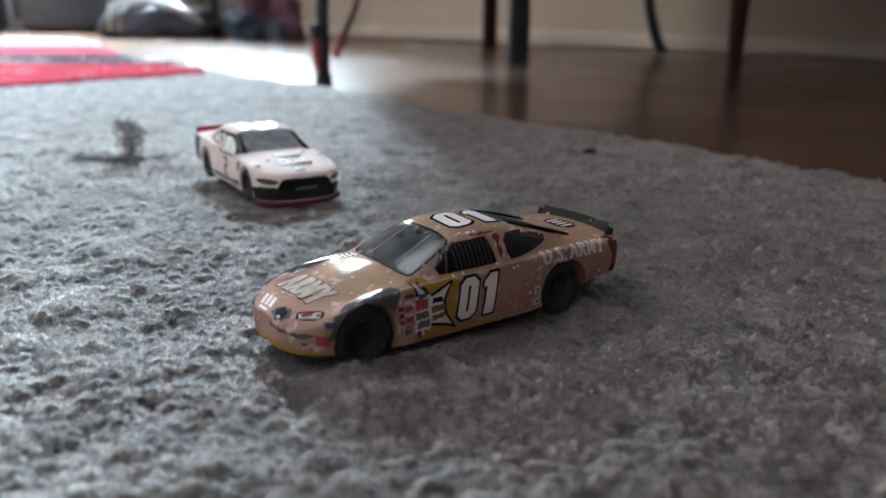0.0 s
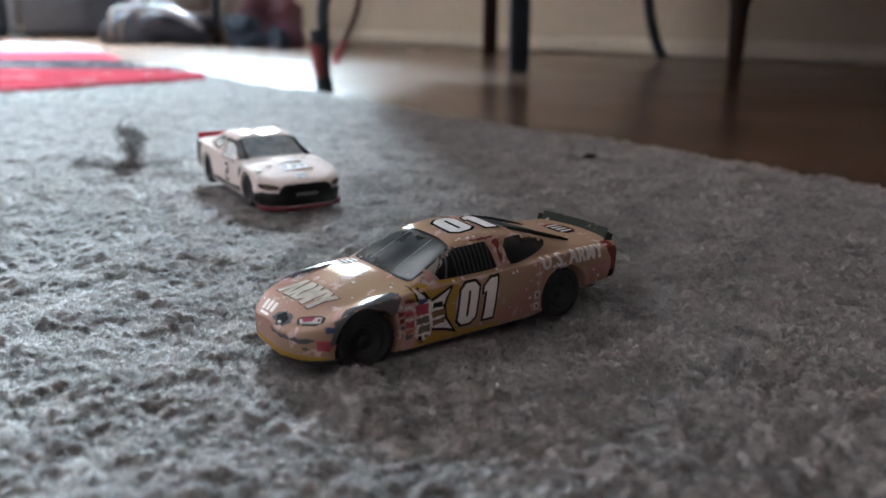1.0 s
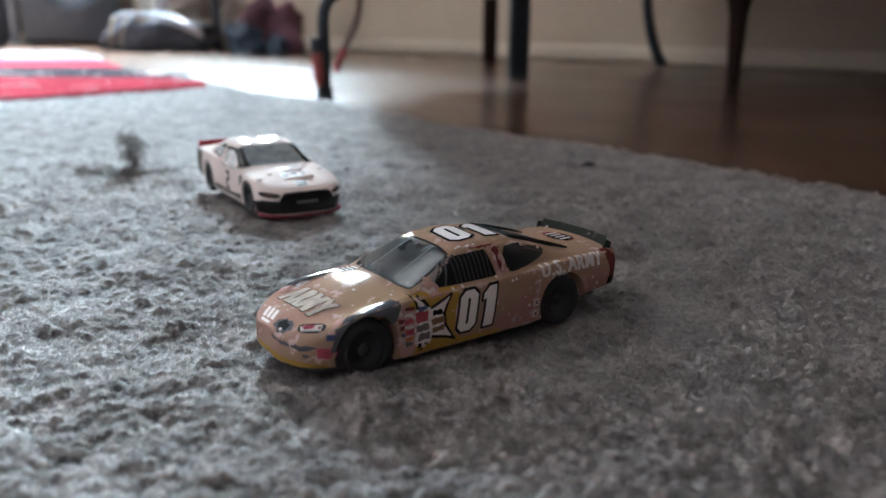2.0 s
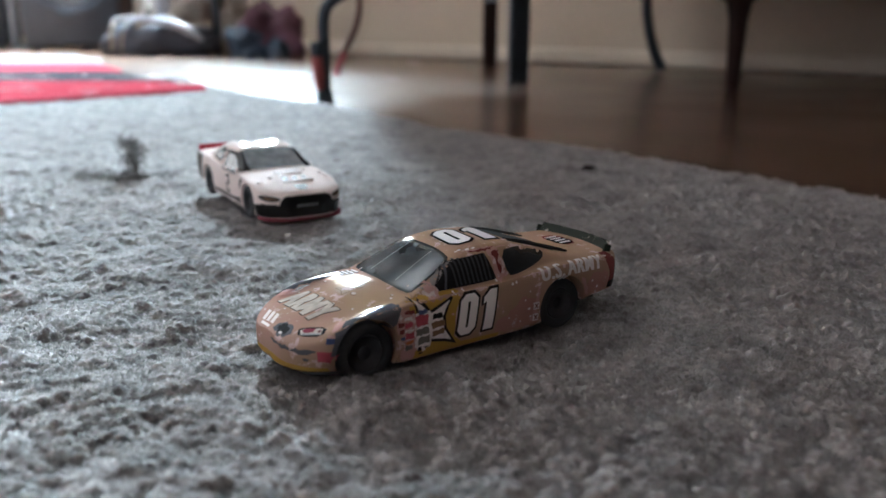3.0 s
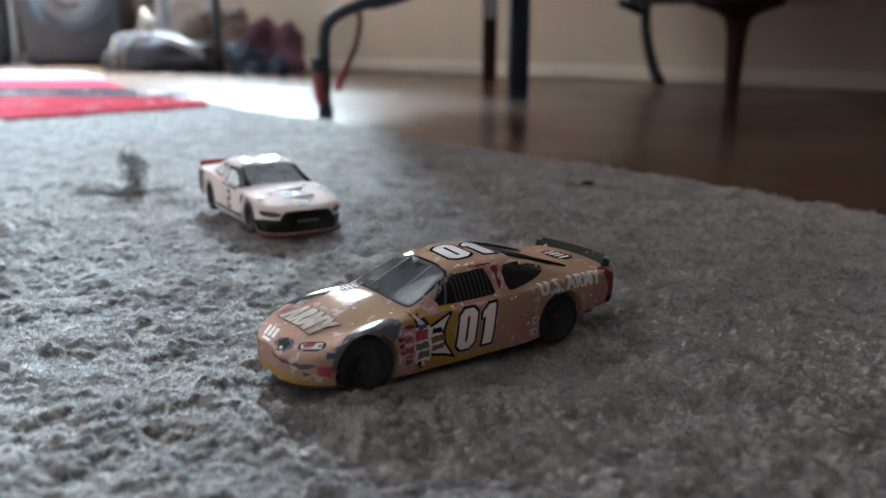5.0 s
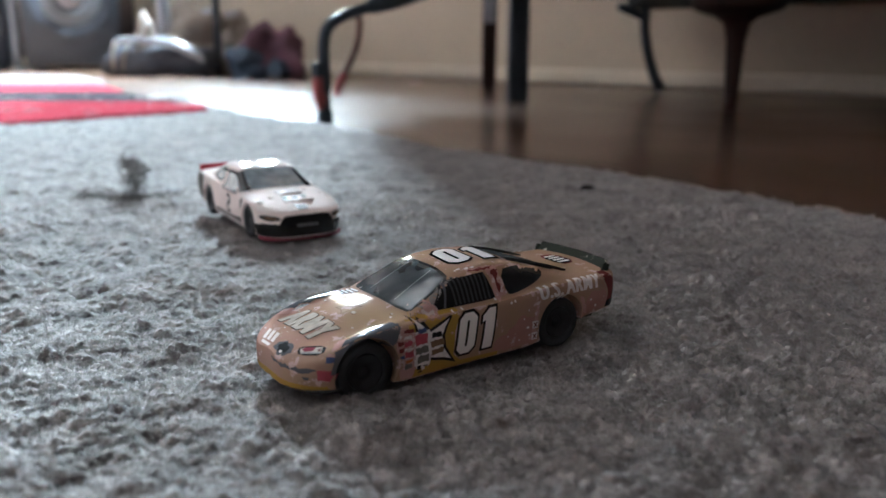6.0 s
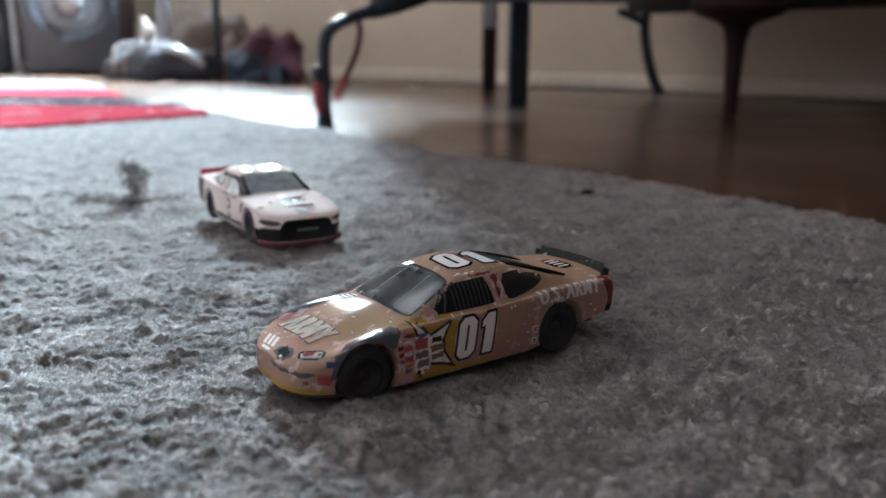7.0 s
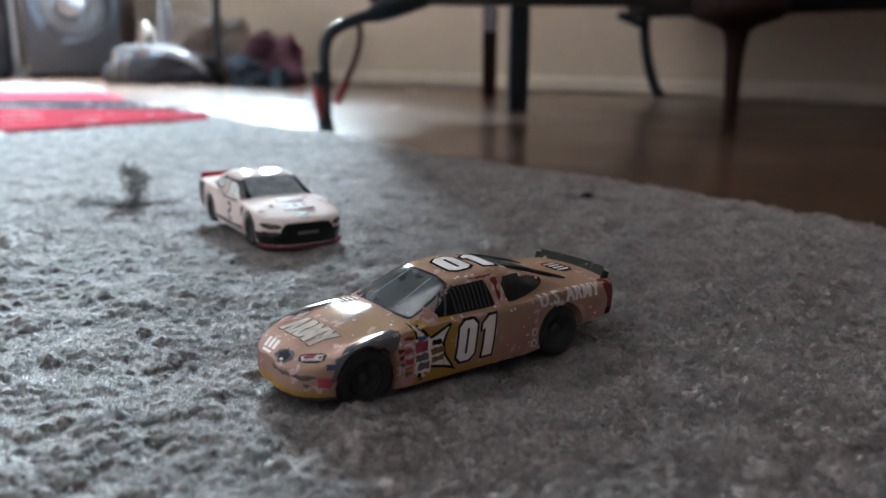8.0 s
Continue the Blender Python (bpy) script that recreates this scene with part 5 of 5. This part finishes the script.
    for a, b in zip(ring, ring[1:]):
        for j in range(4):
            lip.faces.new((a[j], a[(j + 1) % 4], b[(j + 1) % 4], b[j]))
    lip.faces.new(ring[0]), lip.faces.new(ring[-1])
    part("air_dam", lip, CHASSIS, car, "black air dam under the bumper")
    # hood details: scoop slots, pins
    for i in range(4):
        a, b = -10.9 + i * 0.75, -15.5 + i * 0.75
        wrapped("hood_slot", outline([[(a - 1.7, b - 0.42), (a + 1.7, b - 0.42), (a + 1.7, b + 0.24), (a - 1.7, b + 0.24)]]), tree, "hood", INNER, body, 0.07)
        wrapped("hood_slot", outline([[(a - 1.5, b - 0.22), (a + 1.5, b - 0.22), (a + 1.5, b + 0.18), (a - 1.5, b + 0.18)]]), tree, "hood", STICKER_PALE, body, 0.12)
    for px, py, r in ((19.3, 2.4, 0.5), (19.6, -9.4, 0.35), (29.6, 0.9, 0.3), (25.4, -9.4, 0.25), (14.4, 8.6, 0.3)):
        ring = [(py + 1.3 * r * math.cos(a), -px + 0.8 * r * math.sin(a)) for a in [math.tau * k / 12 for k in range(12)]]
        wrapped("hood_pin", outline([[(py + (a - py) * 1.25, -px + (b + px) * 1.3 - 0.1) for a, b in ring]]), tree, "hood", STICKER_BROWN, body, 0.07)
        wrapped("hood_pin", outline([ring]), tree, "hood", HOOD_WORD, body, 0.12, label="pale hood pin")
    star = [(-3.6, -20.4), (-1.2, -18.6), (1.6, -16.6), (0.9, -19.0), (1.0, -21.4), (-0.9, -20.4)]
    wrapped("hood_star", outline([(star, [(-0.3 + (a + 0.3) * 0.82, -19.4 + (b + 19.4) * 0.82) for a, b in star])]), tree, "hood", STICKER_BROWN, body, 0.08, label="faint brown star outline on the hood")
    rng = random.Random(12)
    for i in range(18):
        cx, cy, r = rng.uniform(-10.5, 11.5), -rng.uniform(14.0, 34.5), rng.uniform(0.10, 0.24)
        wrapped("chip", outline([ragged([(cx + 1.5 * r * math.cos(a), cy + r * math.sin(a)) for a in [math.tau * k / 6 for k in range(6)]], i, r * 0.5, 0.5)]), tree, "hood", STICKER_PALE if i % 3 else PINK, body, 0.07)
    for i in range(16):
        cx, cy, r = rng.choice((-12.0, 3.0, 1.0, 12.0, 5.0)) + rng.uniform(-1, 1), rng.choice((-8.2, 8.4)) + rng.uniform(-0.5, 0.5), rng.uniform(0.12, 0.3)
        wrapped("chip", outline([ragged([(cx + 2 * r * math.cos(a), cy + r * math.sin(a)) for a in [math.tau * k / 6 for k in range(6)]], i, r * 0.5, 0.5)]), tree, "roof", STICKER_PALE if i % 2 else PINK, body, 0.07)
    wrapped("deck_badge", outline([rounded([(31.6, -4.5), (36.4, -4.0), (36.4, 4.0), (31.6, 4.5)], 1)]), tree, "roof", MAROON, body, 0.06)
    wrapped("deck_badge", outline([rounded([(31.4, -4.0), (36.2, -3.6), (35.8, 2.2), (31.4, 2.6)], 1)]), tree, "roof", BLACK, body, 0.09)
    for i in range(4):
        wrapped("deck_mark", outline([[(32.2, -3.0 + i * 1.6), (35.4, -2.8 + i * 1.6), (35.4, -2.0 + i * 1.6), (32.2, -2.2 + i * 1.6)]]), tree, "roof", STICKER_PALE, body, 0.14)
    spoiler(car, -37.4, 10.9, 13.3, 15.3, 1.5, SPOILER, 1.2, "dark grey-green rear spoiler blade with chipped edge", 0.75)
    return car


SPOILER = worn_paint("spoiler_paint", (0.034, 0.040, 0.032), (0.40, 0.38, 0.33), 0.68, coat=0.1)
gold_car()


def white_car():
    x, y, h = CARS[1]
    car = thing("toy_race_car", "white die-cast stock car with black grille and red rear spoiler", "toy car", pose(x, y, 0.0011, 0, 0.6, h), "toy cars on the rug")
    keys = {
        "zc": ([38.0, 37.4, 36.2, 33, 28, 22, 16, 13.2, 12, 6, 1.4, -1, -7, -13, -20, -27, -31, -38, -39.6], [8.5, 9.4, 10.2, 11.0, 11.9, 12.8, 13.5, 14.0, 14.3, 16.9, 19.1, 19.65, 20.35, 20.15, 18.0, 15.6, 15.0, 14.8, 14.4], 0.7),
        "zb": ([38.0, 36, 32, 26, 16, 12, 4, -8, -16, -22, -27, -32, -39.6], [8.0, 9.2, 10.4, 12.0, 13.0, 13.3, 13.5, 13.7, 14.2, 14.6, 14.6, 14.4, 14.0], 1.0),
        "w": ([38.0, 30, 22, 10, -10, -22, -33, -39.6], [13.9, 14.2, 14.6, 14.3, 14.3, 14.7, 14.4, 13.7], 2.0),
        "yr": ([38.0, 16, 12.5, 2, -4, -13, -27, -32, -39.6], [0.62, 0.68, 0.78, 0.67, 0.66, 0.64, 0.68, 0.72, 0.74], 1.2),
        "dr": ([38.0, 30, 14, 10, 2, -13, -27, -39.6], [0.35, 0.3, 0.3, 0.6, 0.22, 0.25, 0.4, 0.2], 1.5),
        "yb": ([38.0, 16, 12, -15, -26, -34, -39.6], [0.88, 0.88, 0.88, 0.87, 0.88, 0.88, 0.9], 1.5),
        "zm": ([38.0, 30, 10, -10, -30, -39.6], [5.0, 6.5, 7.0, 7.0, 8.0, 9.0], 2.0),
        "zl": ([38.0, 30, 15, -15, -29, -39.6], [1.8, 1.9, 2.0, 2.0, 3.6, 4.6], 1.0),
    }
    FX, RX, WZ = 21.9, -21.9, 5.3
    me, tree = car_shell("body", keys, 38.0, -39.6, ((FX, WZ + 0.1, 6.0), (RX, WZ + 0.2, 6.0)), WHITE)
    body = part("body", me, WHITE, car, "white enamel body shell")
    part("chassis", box(-36 * MM, 33 * MM, -8.2 * MM, 8.2 * MM, 1.7 * MM, 6 * MM, 0.6 * MM), CHASSIS, car, "black plastic chassis")
    for wx in (FX, RX):
        for side in (1, -1):
            wheel(car, wx, side * 11.7, WZ, 5.3, 5.0, 0.8 + wx)
    swap = Matrix(((0, 1, 0, 0), (1, 0, 0, 0), (0, 0, 1, 0), (0, 0, 0, 1)))
    wrapped("windshield", outline([rounded([(-12.4, -9.8), (-12.9, 0), (-12.4, 9.8), (-11.2, 11.1), (-2.2, 9.6), (-1.4, 8.6), (-0.8, 0), (-1.4, -8.6), (-2.2, -9.6), (-11.2, -11.1)], 1)]), tree, "hood", GLASS_TINT, car, 0.07, m2d=swap, label="tinted glossy plastic windshield")
    for side, sgn in (("left", 1), ("right", -1)):
        def flip(p):
            return [(-px, pz) for px, pz in p] if sgn > 0 else p
        wrapped("pillar", outline([[(9.9 * sgn, -13.1), (12.3 * sgn, -12.4), (11.2 * sgn, -2.2), (8.8 * sgn, -1.4)]]), tree, "hood", BLACK, car, 0.13, label="black windshield pillar")
        wrapped("pillar", outline([flip([(12.4, 13.3), (9.4, 13.3), (2.6, 17.4), (-7.0, 17.7), (-13.0, 17.1), (-13.0, 17.8), (-7.0, 18.6), (1.8, 18.6)])]), tree, side, BLACK, car, 0.12, label="black windshield pillar")
        wrapped("window_frame", outline([rounded(flip([(9.8, 13.3), (2.6, 18.6), (-6.6, 18.8), (-8.4, 12.4), (9.2, 12.2)]), 1)]), tree, side, BLACK, car, 0.045, label="black window frame")
        wrapped("window_frame", outline([rounded(flip([(-8.2, 18.8), (-9.6, 13.5), (-18.8, 14.5), (-19.2, 16.0), (-13.5, 18.8)]), 1)]), tree, side, BLACK, car, 0.04, label="black window frame")
        wrapped("side_window", outline([rounded(flip([(8.6, 13.3), (2.4, 17.5), (-6.0, 17.8), (-7.4, 13.0), (8.0, 12.9)]), 1)]), tree, side, PALED_SIDE_WINDOW, car, 0.07, label="opaque side window, paled for the bright rug behind")
        wrapped("quarter_window", outline([rounded(flip([(-9.0, 18.2), (-10.2, 14.1), (-17.8, 14.9), (-18.2, 15.8), (-13.5, 18.2)]), 1)]), tree, side, PALED_SIDE_WINDOW, car, 0.07, label="opaque quarter window, paled for the bright rug behind")
        # door number left as plain dark marks, dark band along the sill
        for cx, cz, sw, sh in ((1.4, 10.8, 3.4, 0.9), (2.6, 9.2, 1.1, 2.2), (1.4, 8.2, 3.0, 0.8), (0.2, 6.6, 1.1, 2.2), (1.4, 5.4, 3.6, 0.9)):
            wrapped("door_mark", outline([flip([(cx - sw / 2, cz - sh / 2), (cx + sw / 2, cz - sh / 2), (cx + sw / 2, cz + sh / 2), (cx - sw / 2, cz + sh / 2)])]), tree, side, BLACK, body, 0.1)
        wrapped("sill_band", outline([ragged(flip([(14.5, 5.4), (6.0, 4.4), (-15.0, 4.4), (-15.0, 2.2), (14.8, 2.2)]), 4, 0.1, 1.2)]), tree, side, STICKER_GREY, body, 0.06, label="dark grey band along the sill")
        wrapped("bumper_side", outline([flip([(37.0, 6.7), (28.2, 6.0), (28.2, 2.2), (37.0, 2.2)])]), tree, side, BLACK, body, 0.07, label="black bumper corner")
        wrapped("sill_line", outline([flip([(14.5, 3.2), (-15.0, 3.2), (-15.0, 2.4), (14.8, 2.4)])]), tree, side, STICKER_PALE, body, 0.12)
        wrapped("fender_mark", outline([ragged(flip([(15.6, 9.0), (17.2, 11.0), (16.0, 12.4), (14.0, 11.0), (13.8, 8.0)]), 6, 0.2)]), tree, side, STICKER_GREY, body, 0.07)
        wrapped("rear_band", outline([ragged(flip([(-27.5, 14.0), (-37.5, 14.0), (-38.0, 5.6), (-30.0, 4.2), (-29.0, 9.0)]), 6, 0.2)]), tree, side, STICKER_GREY, body, 0.06)
        part("mirror", lump(1.0 * MM, 0.7 * MM, 0.9 * MM, 3 + sgn, 0.05, 2), GLOSS_WHITE, body, "", pose(9.0 * MM, sgn * 13.2 * MM, 13.6 * MM))
    # glossy panel added so that the roof carries a highlight
    wrapped("roof_panel", outline([rounded([(0.4, -8.2), (-0.4, 0), (0.4, 8.2), (11.5, 7.6), (11.9, 0), (11.5, -7.6)], 1)]), tree, "roof", GLOSS_WHITE, body, 0.06, label="glossy white panel added for the roof highlight")
    wrapped("rear_window", outline([rounded([(14.5, -8.0), (14.2, 0), (14.5, 8.0), (26.5, 8.6), (27.0, 0), (26.5, -8.6)], 1)]), tree, "roof", GLASS_TINT, car, 0.07, label="tinted rear window")
    # front
    wrapped("bumper", outline([[(-14.4, 6.7), (-8.0, 6.4), (8.0, 6.4), (14.4, 6.7), (14.4, 2.3), (-14.4, 2.3)]]), tree, "nose", BLACK, body, 0.06, label="black lower bumper")
    grille = wrapped("grille", outline([rounded([(-8.2, 8.6), (-6.0, 9.2), (6.0, 9.2), (8.2, 8.6), (9.6, 5.2), (-9.6, 5.2)], 1)]), tree, "nose", INNER, body, 0.12, label="large black grille")
    for i in range(7):
        wrapped("grille_mark", outline([[(-3.6 + i * 1.05, 5.5), (-2.9 + i * 1.05, 5.5), (-2.9 + i * 1.05, 6.4), (-3.6 + i * 1.05, 6.4)]]), tree, "nose", STREAK, grille, 0.2)
    for sgn in (1, -1):
        lamp = wrapped("headlight", outline([rounded([(8.6 * sgn, 8.7), (13.6 * sgn, 9.4), (14.0 * sgn, 8.3), (12.4 * sgn, 7.4), (9.0 * sgn, 7.6)], 1)]), tree, "nose", BLACK, body, 0.1, label="slim dark headlight")
        wrapped("lens", outline([[(9.4 * sgn, 8.3), (13.0 * sgn, 8.8), (12.6 * sgn, 8.1), (9.6 * sgn, 8.0)]]), tree, "nose", STICKER_BROWN, lamp, 0.16)
    lip = bmesh.new()
    ring = []
    for i in range(41):
        a = math.pi * (i / 40 - 0.5)
        fx, fy = (29.8 + 8.7 * math.cos(a) ** 0.7 if 0 < i < 40 else 29.8), 13.9 * math.sin(a)
        ring.append([lip.verts.new((px * MM, py * MM, pz * MM)) for px, py, pz in ((fx, fy, 1.0), (fx + 0.3, fy * 1.015, 1.9), (fx - 3, fy * 0.85, 2.2), (fx - 3, fy * 0.85, 1.0))])
    for a, b in zip(ring, ring[1:]):
        for j in range(4):
            lip.faces.new((a[j], a[(j + 1) % 4], b[(j + 1) % 4], b[j]))
    lip.faces.new(ring[0]), lip.faces.new(ring[-1])
    part("splitter", lip, DULL_RED, car, "red front splitter")
    # hood prints: dark bars and a raised scoop
    for i, (px, py, sx, sy) in enumerate(((24.6, 4.2, 2.4, 1.9), (24.7, 1.0, 2.6, 1.9), (24.6, -2.4, 2.4, 2.1), (26.6, 1.0, 0.6, 9.4), (22.6, 1.0, 0.6, 9.4))):
        wrapped("hood_mark", outline([[(py - sy / 2, -px - sx / 2), (py + sy / 2, -px - sx / 2), (py + sy / 2, -px + sx / 2), (py - sy / 2, -px + sx / 2)]]), tree, "hood", STICKER_GREY, body, 0.08)
    part("hood_plate", box(-2.3 * MM, 2.3 * MM, -4.2 * MM, 4.2 * MM, -0.9 * MM, 0.25 * MM, 0.15 * MM, 3), GLOSS_WHITE, body, "raised white plate on the hood", pose(18.4 * MM, 1.0 * MM, 13.35 * MM, 4.0, 8.0, 0), False)
    part("hood_scoop", box(-0.9 * MM, 0.9 * MM, -5.0 * MM, 5.0 * MM, -0.9 * MM, 0.25 * MM, 0.15 * MM, 3), GLOSS_WHITE, body, "raised white lip on the hood", pose(28.0 * MM, 1.0 * MM, 12.0 * MM, 4.0, 8.0, 0), False)
    # small domes added only to throw glints along hood and fenders
    for px, py, r in ((26.0, -11.5, 1.2), (22.2, -6.6, 1.0), (20.0, 12.3, 1.5), (15.6, 7.9, 1.1), (12.0, -13.0, 1.0), (24.0, 12.6, 1.0)):
        at, nrm, _, _ = tree.ray_cast(Vector((px, py, 60)) * MM, Vector((0, 0, -1)))
        part("hood_pin", lathe([(r * MM, -0.2 * MM), (r * 0.9 * MM, 0.12 * MM), (r * 0.6 * MM, 0.3 * MM), (r * 0.3 * MM, 0.38 * MM), (0.02 * MM, 0.4 * MM)], 16), GLOSS_WHITE, body, "", Matrix.Translation(at))
    wrapped("nose_mark", outline([[(-1.6, -35.2), (1.6, -35.2), (2.2, -31.2), (-2.2, -31.2)]]), tree, "hood", STICKER_GREY, body, 0.1)
    spoiler(car, -36.6, 12.2, 14.0, 16.3, 1.2, RED, 0.6, "red rear spoiler blade", 0.95)
    return car


white_car()
